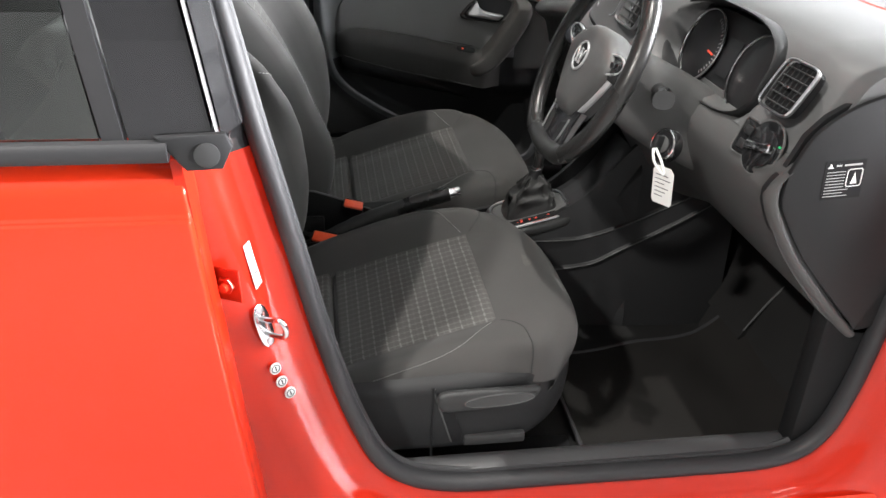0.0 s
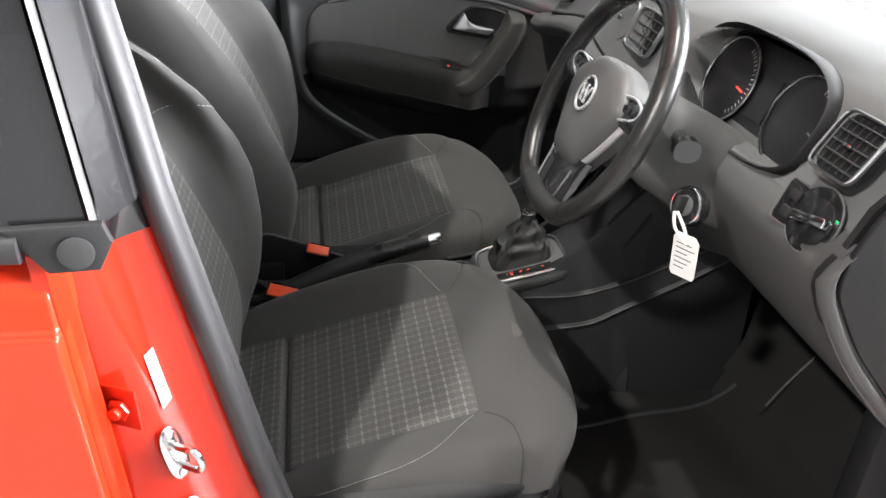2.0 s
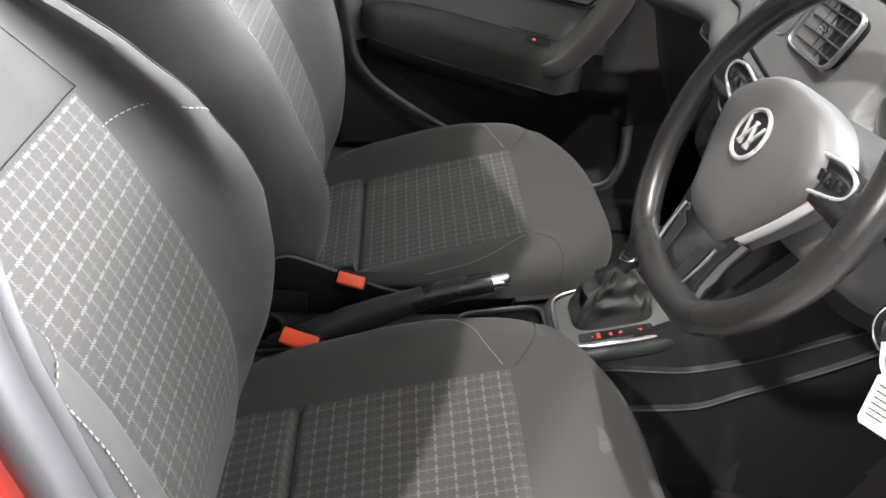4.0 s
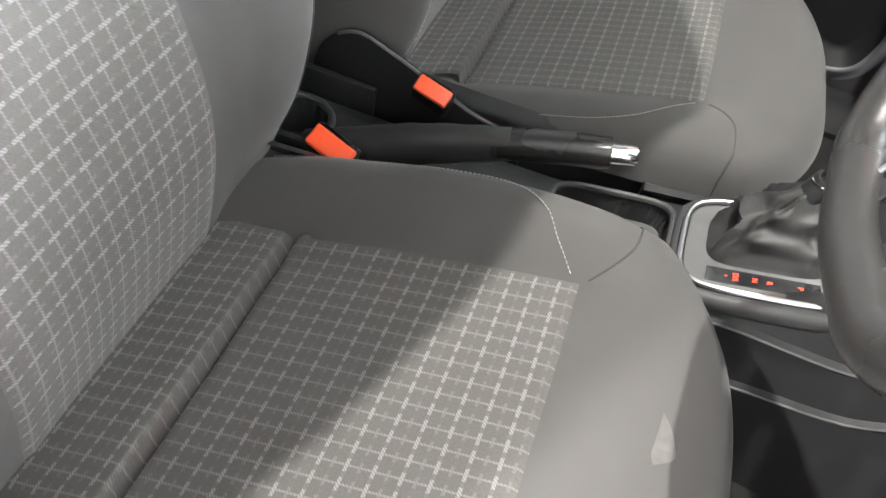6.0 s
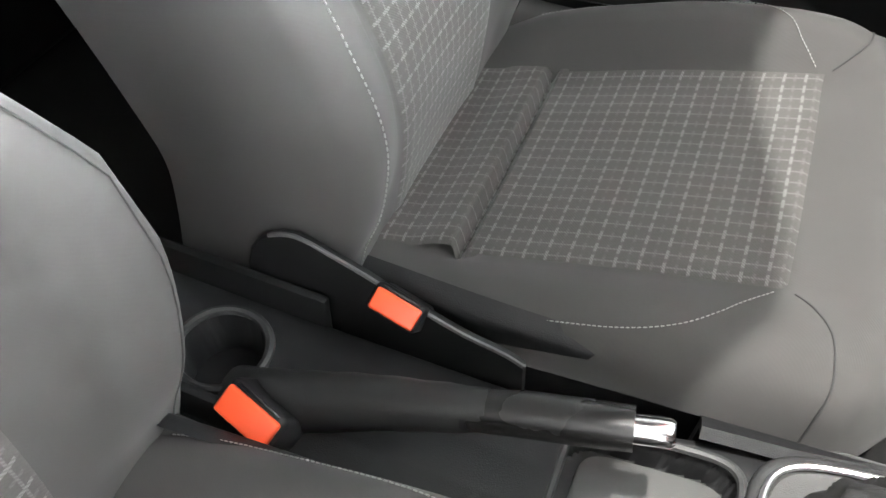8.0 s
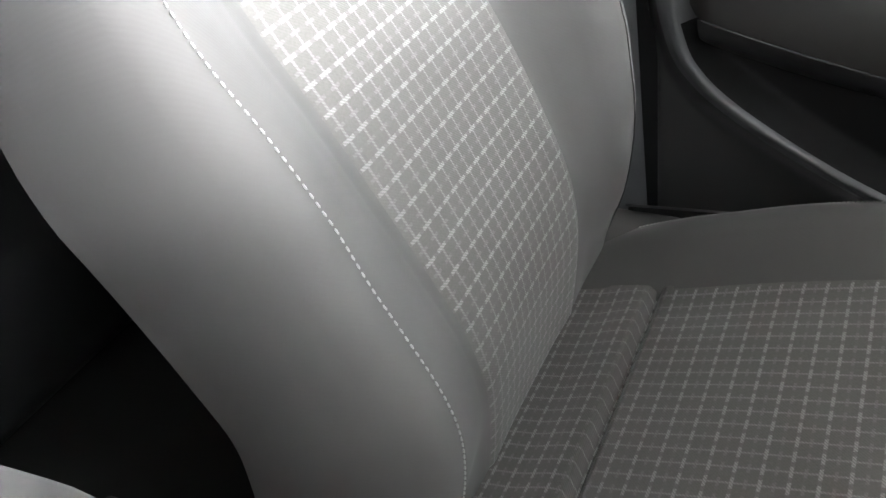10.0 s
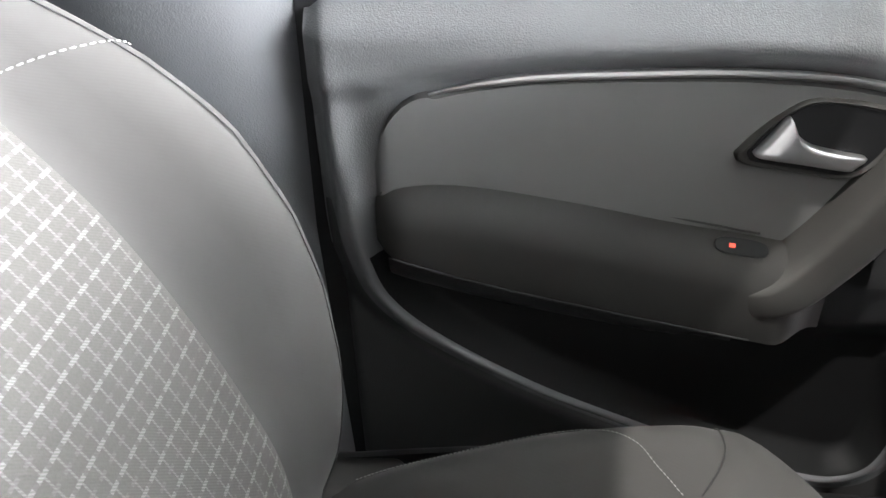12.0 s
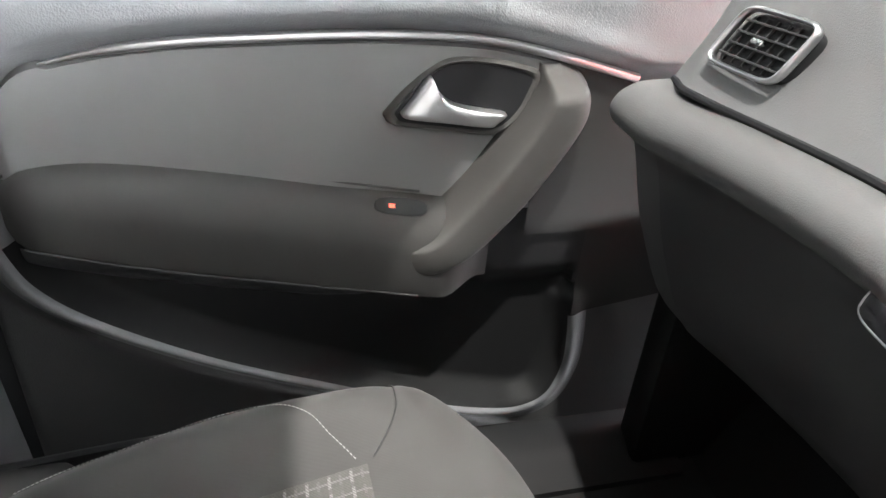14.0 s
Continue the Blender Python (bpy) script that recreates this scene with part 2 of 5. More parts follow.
def spline(pts, n):
    """Catmull-Rom through the points, n samples, any dimension."""
    p = np.array(pts, float)
    p = np.vstack([2 * p[0] - p[1], p, 2 * p[-1] - p[-2]])
    out = []
    for t in np.linspace(0, len(pts) - 1, n):
        k = min(int(t), len(pts) - 2)
        f = t - k
        a, b, c, d = p[k], p[k + 1], p[k + 2], p[k + 3]
        out.append(0.5 * (2 * b + (c - a) * f + (2 * a - 5 * b + 4 * c - d) * f * f + (3 * b - a - 3 * c + d) * f**3))
    return np.array(out)


def sheet(fn, us, vs, back=None, uv=None):
    """A grid of fn(u, v); with back (a vector) it becomes a closed slab."""
    bm = bmesh.new()
    lay = bm.loops.layers.uv.new("UVMap")
    top = [[bm.verts.new(fn(u, v)) for v in vs] for u in us]

    def quad(a, b, c, d, co):
        f = bm.faces.new((a, b, c, d))
        for l, q in zip(f.loops, co):
            l[lay].uv = q

    nu, nv = len(us), len(vs)
    at = uv or (lambda u, v: (u, v))
    for i in range(nu - 1):
        for j in range(nv - 1):
            co = [at(us[a], vs[b]) for a, b in ((i, j), (i + 1, j), (i + 1, j + 1), (i, j + 1))]
            quad(top[i][j], top[i + 1][j], top[i + 1][j + 1], top[i][j + 1], co)
    if back is not None:
        bk = Vector(back)
        low = [[bm.verts.new(Vector(p.co) + bk) for p in row] for row in top]
        z4 = [(0, 0)] * 4
        for i in range(nu - 1):
            for j in range(nv - 1):
                quad(low[i][j], low[i][j + 1], low[i + 1][j + 1], low[i + 1][j], z4)
        for i in range(nu - 1):
            quad(top[i][0], low[i][0], low[i + 1][0], top[i + 1][0], z4)
            quad(top[i][-1], top[i + 1][-1], low[i + 1][-1], low[i][-1], z4)
        for j in range(nv - 1):
            quad(top[0][j], top[0][j + 1], low[0][j + 1], low[0][j], z4)
            quad(top[-1][j], low[-1][j], low[-1][j + 1], top[-1][j + 1], z4)
    return bm


def loft(rings, closed=False):
    """Skin over rings of points, capped unless closed."""
    bm = bmesh.new()
    vs = [[bm.verts.new(p) for p in r] for r in rings]
    n = len(vs[0])
    for i in range(len(vs) - (0 if closed else 1)):
        a, b = vs[i], vs[(i + 1) % len(vs)]
        for j in range(n):
            bm.faces.new((a[j], a[(j + 1) % n], b[(j + 1) % n], b[j]))
    if not closed:
        bm.faces.new(vs[0][::-1])
        bm.faces.new(vs[-1])
    return bm


def frames(path, closed=False, up=(0, 0, 1)):
    """Positions with side and up vectors along a path."""
    p = [Vector(q) for q in path]
    n, out = len(p), []
    u0 = Vector(up)
    for i in range(n):
        a = p[(i - 1) % n] if closed or i > 0 else p[i]
        b = p[(i + 1) % n] if closed or i < n - 1 else p[i]
        t = (b - a).normalized()
        s = t.cross(u0)
        if s.length < 1e-3:
            s = t.cross(Vector((0, 1, 0)))
        s.normalize()
        out.append((p[i], s, s.cross(t).normalized()))
    return out


def sweep(path, shape, closed=False, up=(0, 0, 1), scale=None):
    """Sweep a closed 2D shape (side, up) along a path."""
    rings = []
    for k, (o, s, w) in enumerate(frames(path, closed, up)):
        c = scale(k / max(1, len(path) - 1)) if scale else 1
        rings.append([o + s * (a * c) + w * (b * c) for a, b in shape])
    return loft(rings, closed)


def oval(a, b, n=12, power=2.0):
    out = []
    for k in range(n):
        t = 2 * math.pi * k / n
        c, s = math.cos(t), math.sin(t)
        out.append((a * math.copysign(abs(c) ** (2 / power), c), b * math.copysign(abs(s) ** (2 / power), s)))
    return out


def tube(path, r, n=10, closed=False):
    return sweep(path, oval(r, r, n), closed)


def block(lo, hi, bevel=0.004, seg=2, m=None):
    bm = bmesh.new()
    bmesh.ops.create_cube(bm, size=1)
    for v in bm.verts:
        v.co = Vector([(a + b) / 2 + c * (b - a) for a, b, c in zip(lo, hi, v.co)])
    if bevel:
        bmesh.ops.bevel(bm, geom=bm.edges[:], offset=bevel, segments=seg, affect="EDGES", profile=0.5)
    if m is not None:
        bmesh.ops.transform(bm, matrix=m, verts=bm.verts)
    return bm


def prism(outline, m, depth, bevel=0.002, seg=2):
    """A flat outline (x, y) of the plane m, made depth thick along its z, with rounded edges."""
    bm = bmesh.new()
    f = bm.faces.new([bm.verts.new((x, y, 0)) for x, y in outline])
    r = bmesh.ops.extrude_face_region(bm, geom=[f])
    bmesh.ops.translate(bm, verts=[v for v in r["geom"] if isinstance(v, bmesh.types.BMVert)], vec=(0, 0, depth))
    if bevel:
        rim = [e for e in bm.edges if abs(e.verts[0].co.z - e.verts[1].co.z) < 1e-6]
        bmesh.ops.bevel(bm, geom=rim, offset=bevel, segments=seg, affect="EDGES", profile=0.5)
    bmesh.ops.transform(bm, matrix=m, verts=bm.verts)
    return bm


def disc(m, r, depth, n=32, bevel=0.001):
    return prism(oval(r, r, n), m, depth, bevel)


def ring(m, a, b, r, n=40, power=2.0, k=8):
    """A closed tube round an oval in the plane m."""
    return sweep([m @ Vector((x, y, 0)) for x, y in oval(a, b, n, power)], oval(r, r, k), True, m.to_3x3() @ Vector((0, 0, 1)))


def join(*bms):
    out = bms[0]
    for b in bms[1:]:
        me = bpy.data.meshes.new("joined")
        b.to_mesh(me)
        b.free()
        out.from_mesh(me)
        bpy.data.meshes.remove(me)
    return out


def plane_at(o, right, up):
    """A pose whose x runs right, y runs up and z faces out."""
    r = Vector(right).normalized()
    n = r.cross(Vector(up)).normalized()
    u = n.cross(r)
    m = Matrix((r, u, n)).transposed().to_4x4()
    m.translation = o
    return m


def smoothstep(a, b, x):
    t = min(1, max(0, (x - a) / (b - a)))
    return t * t * (3 - 2 * t)


def curve_at(pts, x):
    if x <= pts[0][0]:
        return pts[0][1]
    for (x0, y0), (x1, y1) in zip(pts, pts[1:]):
        if x <= x1:
            return y0 + (y1 - y0) * (x - x0) / (x1 - x0)
    return pts[-1][1]


# ---- the showroom ----
def slab(name, lo, hi, mat, label, category):
    return solo(name, block(lo, hi, 0), mat, label, category, kind="structure")


slab("ground", (-9, -9, -0.2), (12, 9, 0), M["concrete"], "pale polished showroom floor", "floor")
slab("ceiling", (-9, -9, 3.9), (12, 9, 4.1), M["plaster"], "grey showroom ceiling", "ceiling")
slab("wall_south", (-9, -9.2, 0), (12, -9, 3.9), M["pale_wall"], "pale showroom wall", "wall")
slab("wall_north", (-9, 9, 0), (12, 9.2, 3.9), M["plaster"], "grey showroom wall", "wall")
slab("wall_west", (-9.2, -9, 0), (-9, 9, 3.9), M["pale_wall"], "pale showroom wall", "wall")
slab("wall_east", (8, -9, 0), (8.2, 9, 3.9), M["plaster"], "grey showroom wall", "wall")


def shop_window(name, o, right, w, h):
    win = thing(name, "tall shop window white with daylight", "window", kind="structure", at=o)
    m = plane_at(o, right, (0, 0, 1))
    part("daylight_pane", block((-w / 2, -h / 2, 0.02), (w / 2, h / 2, 0.03), 0, m=m), M["daylight"], win, "bright overexposed daylight")
    for k in range(5):
        x = -w / 2 + w * k / 4
        part("window_post", block((x - 0.04, -h / 2, 0.0), (x + 0.04, h / 2, 0.08), 0.005, 1, m), M["plaster"], win)
    return win


shop_window("window_1", (7.9, -1.1, 2.10), (0, -1, 0), 7.3, 2.8)
shop_window("window_2", (4.6, 8.9, 2.15), (1, 0, 0), 5.2, 2.4)

# ---- car body ----
car = thing("car_body", "bright red hatchback body shell with open front doorway", "car", at=(0.3, 0, 0))
OPENING = [(-0.045, 1.33), (0.018, 1.09), (0.058, 0.92), (0.093, 0.768), (0.132, 0.60), (0.176, 0.455), (0.225, 0.368), (0.318, 0.330), (0.50, 0.325), (0.70, 0.322), (0.86, 0.325), (0.935, 0.365), (0.968, 0.46), (0.985, 0.60), (1.0, 0.78), (1.0, 0.93)]


def opening_path(side, n=90):
    return [(p[0], side + tumble(p[1]), p[1]) for p in spline(OPENING, n)]


def tumble(z):
    return 0.22 * max(0.0, z - 0.93)


def frame_section(side, rows, lo, hi, n=110):
    """A skin whose cross-section rows (out, inward y, outward y) follow the doorway."""
    pts = spline(OPENING, n)
    bm = bmesh.new()
    grid = []
    for k, p in enumerate(pts):
        if not lo <= k / (n - 1) <= hi:
            continue
        a, b = pts[max(0, k - 1)], pts[min(n - 1, k + 1)]
        t = Vector((b[0] - a[0], 0, b[1] - a[1])).normalized()
        out = Vector((t.z, 0, -t.x))
        if out.dot(Vector((p[0] - 0.55, 0, p[1] - 0.85))) < 0:
            out = -out
        wide = 1 - 0.62 * smoothstep(0.90, 0.96, p[1])
        grid.append([bm.verts.new(Vector((p[0], side * (r[1] - tumble(p[1])), p[1])) + out * (r[0] * wide if r[0] > 0 else r[0])) for r in rows])
    for g, h in zip(grid, grid[1:]):
        for j in range(len(rows) - 1):
            bm.faces.new((g[j], g[j + 1], h[j + 1], h[j]))
    return bm


JAMB = [(-0.003, 0.672), (0.012, 0.690), (0.030, 0.697), (0.046, 0.703), (0.056, 0.716), (0.066, 0.728), (0.095, 0.734), (0.125, 0.742), (0.15, 0.752), (0.17, 0.76)]
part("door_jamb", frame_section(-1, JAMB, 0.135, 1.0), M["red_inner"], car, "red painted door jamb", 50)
part("upper_jamb", frame_section(-1, JAMB, 0.0, 0.142), M["gloss_black"], car, "black upper pillar trim", 50)
part("door_seal", sweep(opening_path(-0.684), oval(0.0125, 0.016, 12, 2.4), up=(0, 1, 0)), M["rubber"], car, "black rubber door seal")
part("inner_seal_lip", sweep(opening_path(-0.664), oval(0.012, 0.007, 10), up=(0, 1, 0), scale=lambda k: 1.1), M["rubber"], car, "black rubber lip")
part("outer_sill", sheet(lambda x, k: Vector((x, -0.742 - 0.05 * math.sin(k * 1.5), 0.285 - 0.16 * k)), list(np.linspace(-0.9, 1.25, 20)), list(np.linspace(0, 1, 8))), M["red"], car, "red painted sill")
part("sill_plate", sheet(lambda x, k: Vector((x, -0.668 + 0.055 * k, 0.338 + 0.006 * math.sin(k * 3.1) - 0.02 * k**3)), list(np.linspace(0.24, 0.93, 30)), list(np.linspace(0, 1, 8)), back=(0, 0, -0.02)), M["sill_plate"], car, "black plastic sill cover")
part("floor_pan", block((-0.9, -0.64, 0.215), (1.15, 0.66, 0.245), 0.004), M["carpet"], car, "black carpeted floor")
part("toe_board", sheet(lambda k, y: Vector((0.98 + 0.16 * k, y, 0.245 + 0.32 * k)), list(np.linspace(0, 1, 6)), list(np.linspace(-0.66, 0.66, 10)), back=(0.04, 0, 0)), M["carpet"], car)
part("kick_panel", block((0.90, -0.672, 0.25), (1.2, -0.63, 0.62), 0.01), M["pocket"], car, "kick panel, near black for footwell shade")
part("kick_panel", block((0.88, 0.62, 0.25), (1.2, 0.672, 0.62), 0.01), M["pocket"], car)
# Roof edge outline set by its shadow: mirror-like tongue, passenger door kept unlit.
SHADOW_OUTLINE = [(-0.62, 0.136), (-0.50, 0.133), (-0.40, 0.085), (-0.30, 0.048), (-0.20, 0.021), (-0.12, -0.010), (-0.05, -0.062), (0.0, -0.074), (0.09, -0.050), (0.18, -0.026), (0.268, -0.012), (0.32, -0.05), (0.40, -0.14), (0.50, -0.22), (0.62, -0.22)]


def header_shift(x, y):
    """Windscreen header, bowed forward in the middle to cast a mirror-like shadow."""
    return curve_at(SHADOW_OUTLINE, y) * smoothstep(-0.4, 0.4, x)


part("roof", sheet(lambda x, y: Vector((x - header_shift(x, y), y, 1.42 - 0.10 * (abs(y) / 0.62) ** 4 - 0.05 * smoothstep(0.1, 0.5, x))), list(np.linspace(-1.4, 0.40, 16)), list(np.linspace(-0.62, 0.62, 20)), back=(0, 0, 0.03)), M["red"], car, "red painted roof")
part("headlining", sheet(lambda x, y: Vector((x - header_shift(x, y), y, 1.40 - 0.10 * (abs(y) / 0.62) ** 4 - 0.05 * smoothstep(0.1, 0.5, x))), list(np.linspace(-1.4, 0.40, 16)), list(np.linspace(-0.615, 0.615, 20))), M["lining"], car, "pale cloth headlining")
for sd in (-1, 1):
    pts = spline([(1.12, sd * 0.70, 0.96), (0.80, sd * 0.665, 1.17), (0.42, sd * 0.60, 1.34)], 14)
    part("a_pillar", sweep([tuple(p) for p in pts], oval(0.032, 0.042, 12, 2.6)), M["gloss_black"], car, "black windscreen pillar")
part("bonnet", sheet(lambda x, y: Vector((x, y, 0.955 - 0.16 * smoothstep(1.1, 2.1, x) ** 1.5 - 0.06 * (abs(y) / 0.75) ** 3)), list(np.linspace(1.18, 2.05, 14)), list(np.linspace(-0.76, 0.76, 16)), back=(0, 0, -0.03)), M["red"], car, "red bonnet")
for sd in (-1, 1):
    part("front_wing", sheet(lambda x, k, sd=sd: Vector((x, sd * (0.765 + 0.05 * math.sin(k * 2.4)), 0.90 - 0.58 * k)), list(np.linspace(1.10, 2.0, 12)), list(np.linspace(0, 1, 10)), back=(0, -sd * 0.03, 0)), M["red"], car, "red front wing")
ws = part("windscreen", sheet(lambda k, y: Vector((1.14 - 0.70 * k, y, 0.985 + 0.375 * k + 0.02 * math.sin(k * 3.14))), list(np.linspace(0, 1, 8)), list(np.linspace(-0.60, 0.60, 10))), M["glass"], car, "clear windscreen")
ws.visible_shadow = False

# striker, plugs, sticker and latch bolt on the driver's pillar
def on_jamb(o, n):
    n, u = Vector(n).normalized(), Vector((-0.22, 0.03, 0.97))
    return plane_at(Vector(o) + n * 0.0015, u.cross(n), u)


jm = on_jamb((0.049, -0.725, 0.672), (0.72, -0.68, 0.16))
st = part("striker_plate", prism(oval(0.013, 0.032, 24, 2.6), jm, 0.004, 0.0015), M["chrome"], car, "steel striker plate")
loop = spline([(0.0, -0.012, 0.0), (0.0, -0.012, 0.016), (0.001, -0.011, 0.034), (0.002, -0.004, 0.040), (0.002, 0.008, 0.040), (0.001, 0.014, 0.034), (0, 0.012, 0.016), (0.0, 0.012, 0)], 36)
part("striker_loop", sweep([jm @ Vector(p) for p in loop], oval(0.0042, 0.0042, 10)), M["chrome"], st, "bright steel loop")
for z in (-0.024, 0.024):
    part("screw", disc(jm @ Matrix.Translation((0, z, 0.003)), 0.0055, 0.003, 16), M["alu"], st)
for o in ((0.061, -0.7285, 0.605), (0.068, -0.7285, 0.583), (0.078, -0.725, 0.561)):
    pm = on_jamb(o, (0.52, -0.84, 0.12))
    plug = part("tamper_plug", disc(pm, 0.0085, 0.0030, 24), M["white"], car, "small round white sealing plug")
    part("plug_ring", ring(pm @ Matrix.Translation((0, 0, 0.003)), 0.0055, 0.0055, 0.0008, 20), M["plastic_grey"], plug)
    part("mark", block((-0.0010, -0.0035, 0.0029), (0.0010, 0.0035, 0.0034), 0, m=pm), M["ink"], plug)
sm = on_jamb((0.041, -0.7135, 0.755), (0.77, -0.61, 0.18))
stk = part("sticker", prism([(-0.007, -0.032), (0.006, -0.028), (0.008, 0.032), (-0.004, 0.030)], sm, 0.0008, 0), M["white"], car, "white paper label")
for k in range(4):
    part("text_bar", block((-0.003, 0.022 - 0.011 * k, 0.0008), (0.0045, 0.0235 - 0.011 * k, 0.0011), 0, m=sm), M["ink"], stk)
bmz = plane_at((0.014, -0.742, 0.748), (0.9, -0.35, 0), (-0.2, 0, 0.98))
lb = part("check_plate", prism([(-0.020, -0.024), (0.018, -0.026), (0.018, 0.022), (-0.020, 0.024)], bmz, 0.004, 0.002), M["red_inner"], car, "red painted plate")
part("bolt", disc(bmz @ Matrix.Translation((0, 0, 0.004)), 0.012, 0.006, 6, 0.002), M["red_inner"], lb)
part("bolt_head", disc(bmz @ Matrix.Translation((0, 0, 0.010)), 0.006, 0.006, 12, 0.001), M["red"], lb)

# ---- rear door ----
rear = thing("rear_door", "closed red rear car door with grey tinted window", "car door", at=(-0.4, -0.78, 0.3))


def rear_edge(z):
    return 0.034 - 0.108 * (z - 0.46)


def skin(k, z):
    e = rear_edge(z)
    x = -1.0 + (e + 1.0) * k
    bulge = 0.030 * math.sin(min(1, max(0, (0.95 - z) / 0.7)) * 2.6)
    crease = 0.006 * (smoothstep(0.858, 0.864, z)) + 0.003 * math.exp(-((z - 0.8585) / 0.0016) ** 2) + 0.10 * max(0.0, z - 0.864)
    y = -0.783 - bulge + crease
    y += 0.030 * max(0.0, (z - 0.885) / 0.043) ** 2
    y += 0.022 * smoothstep(0.9935, 1.0, k) ** 2
    return Vector((x, y, z))


us = list(np.linspace(0, 0.98, 24)) + list(np.linspace(0.983, 1.0, 9))
skin_z = list(np.linspace(0.26, 0.85, 60)) + list(np.linspace(0.852, 0.868, 17)) + list(np.linspace(0.874, 0.928, 9))
part("skin", sheet(skin, us, skin_z, back=(0, 0.03, 0)), M["red"], rear, "glossy red door skin", 60)
part("edge_flange", sheet(lambda k, z: Vector((rear_edge(z) + 0.004 * k - 0.002, -0.772 + 0.030 * k - 0.03 * math.sin(min(1, max(0, (0.95 - z) / 0.7)) * 2.6), z)), list(np.linspace(0, 1, 4)), list(np.linspace(0.26, 0.925, 30)), back=(-0.012, 0, 0)), M["red_inner"], rear)
part("belt_moulding", sweep([(x, -0.786 + 0.004 * (x < -0.5), 0.939) for x in np.linspace(-1.0, -0.028, 20)], oval(0.010, 0.012, 12, 3.2)), M["rubber"], rear, "black window belt moulding")
part("corner_cover", prism([(-0.004, -0.020), (0.034, -0.020), (0.046, 0.004), (0.040, 0.021), (-0.034, 0.021), (-0.022, 0.004)], plane_at((-0.008, -0.776, 0.935), (1, 0.12, 0), (0, 0.05, 1)), 0.012, 0.004), M["plastic"], rear, "black plastic corner cover")
part("cover_cap", disc(plane_at((0.012, -0.7868, 0.934), (1, 0.12, 0), (0, 0.05, 1)), 0.014, 0.002, 32, 0.0012), M["plastic_soft"], rear, "round black cap")


def frame_plate(x0, x1, y0, y1):
    """A leaning strip of the door's window frame between two x at its foot."""
    return sheet(lambda k, z: Vector((x0 + (x1 - x0) * k - 0.20 * (z - 0.945), y0 + (y1 - y0) * k + 0.28 * (z - 0.945), z)), list(np.linspace(0, 1, 4)), list(np.linspace(0.945, 1.34, 12)), back=(0, 0.012, 0))


part("window_divider", frame_plate(-0.095, -0.072, -0.778, -0.780), M["divider"], rear, "satin black window divider")
part("pillar_applique", frame_plate(-0.068, 0.018, -0.776, -0.768), M["gloss_black"], rear, "gloss black pillar trim")
# Paler grey strip stands for the highlight along the gloss black frame.
part("edge_highlight", frame_plate(0.0225, 0.0245, -0.772, -0.769), M["plastic_grey"], rear, "grey strip painting the frame's edge highlight")
part("frame_return", frame_plate(0.027, 0.045, -0.760, -0.715), M["gloss_black"], rear)
part("window_pane", sheet(lambda k, z: Vector((-0.95 + 0.85 * k - 0.20 * (z - 0.945), -0.770 + 0.28 * (z - 0.945), z)), list(np.linspace(0, 1, 6)), list(np.linspace(0.93, 1.34, 8)), back=(0, 0.004, 0)), M["dark_glass"], rear, "tinted window glass")
part("window_frame", sweep([(-1.0 + 0.09 * k, -0.66, 1.345) for k in range(11)], oval(0.014, 0.02, 10)), M["gloss_black"], rear)

# ---- open front door, its lower corner near the hinge ----
fd = thing("front_door", "open red front car door with black inner trim", "car door", at=(1.06, -0.84, 0.3))
dm = Matrix.Translation((1.035, -0.835, 0)) @ Matrix.Rotation(radians(-68), 4, "Z")
part("skin", sheet(lambda k, z: dm @ Vector((k, 0.055 + 0.02 * math.sin(k * 3), z)), list(np.linspace(0, 1.0, 12)), list(np.linspace(0.30, 0.93, 12)), back=dm.to_3x3() @ Vector((0, -0.02, 0))), M["red"], fd, "red door skin")
part("inner_panel", sheet(lambda k, z: dm @ Vector((0.03 + 0.94 * k, -0.02 - 0.03 * math.sin(3.1 * min(1, (z - 0.33) / 0.5)), z)), list(np.linspace(0, 1, 16)), list(np.linspace(0.335, 0.90, 16)), back=dm.to_3x3() @ Vector((0, 0.05, 0))), M["plastic"], fd, "black inner door trim")

# ---- passenger-side pillar and rear bench wall ----
pp = thing("pillar_trim", "dark grey grained plastic pillar trim beside the passenger seat", "pillar trim", at=(0.05, 0.7, 0.3))
part("lower_trim", sheet(lambda x, z: Vector((x - 0.06 * (z - 0.6) + 0.0, 0.716 - 0.036 * math.sin(max(0, min(1, (x + 0.16) / 0.30)) * 3.14) + 0.022 * smoothstep(0.05, 0.145, x) ** 2 - 0.02 * smoothstep(0.75, 1.2, z) - 0.055 * smoothstep(0.8, 1.35, z), z)), list(np.linspace(-0.16, 0.135, 20)), list(np.linspace(0.28, 1.33, 20)), back=(0, 0.04, 0)), M["pillar"], pp, "grained pillar cover")
part("inner_sill", sheet(lambda x, k: Vector((x, 0.60 + 0.10 * k, 0.255 + 0.03 * smoothstep(0, 0.6, k))), list(np.linspace(-0.9, 0.95, 8)), list(np.linspace(0, 1, 6)), back=(0, 0, -0.05)), M["pocket"], pp, "inner sill, near black for footwell shade")
rb = thing("rear_bench", "grey cloth rear bench seat, coloured near black as shade", "rear seat", at=(-0.6, 0, 0.3))
# Near black in place of seat cloth, to hold the rear's shade.
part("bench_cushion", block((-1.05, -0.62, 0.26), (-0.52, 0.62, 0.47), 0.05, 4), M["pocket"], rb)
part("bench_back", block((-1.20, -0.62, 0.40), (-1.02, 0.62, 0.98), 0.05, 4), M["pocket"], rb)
part("gap_backing", block((0.115, 0.722, 0.27), (0.175, 0.730, 1.2), 0), M["black"], pp)
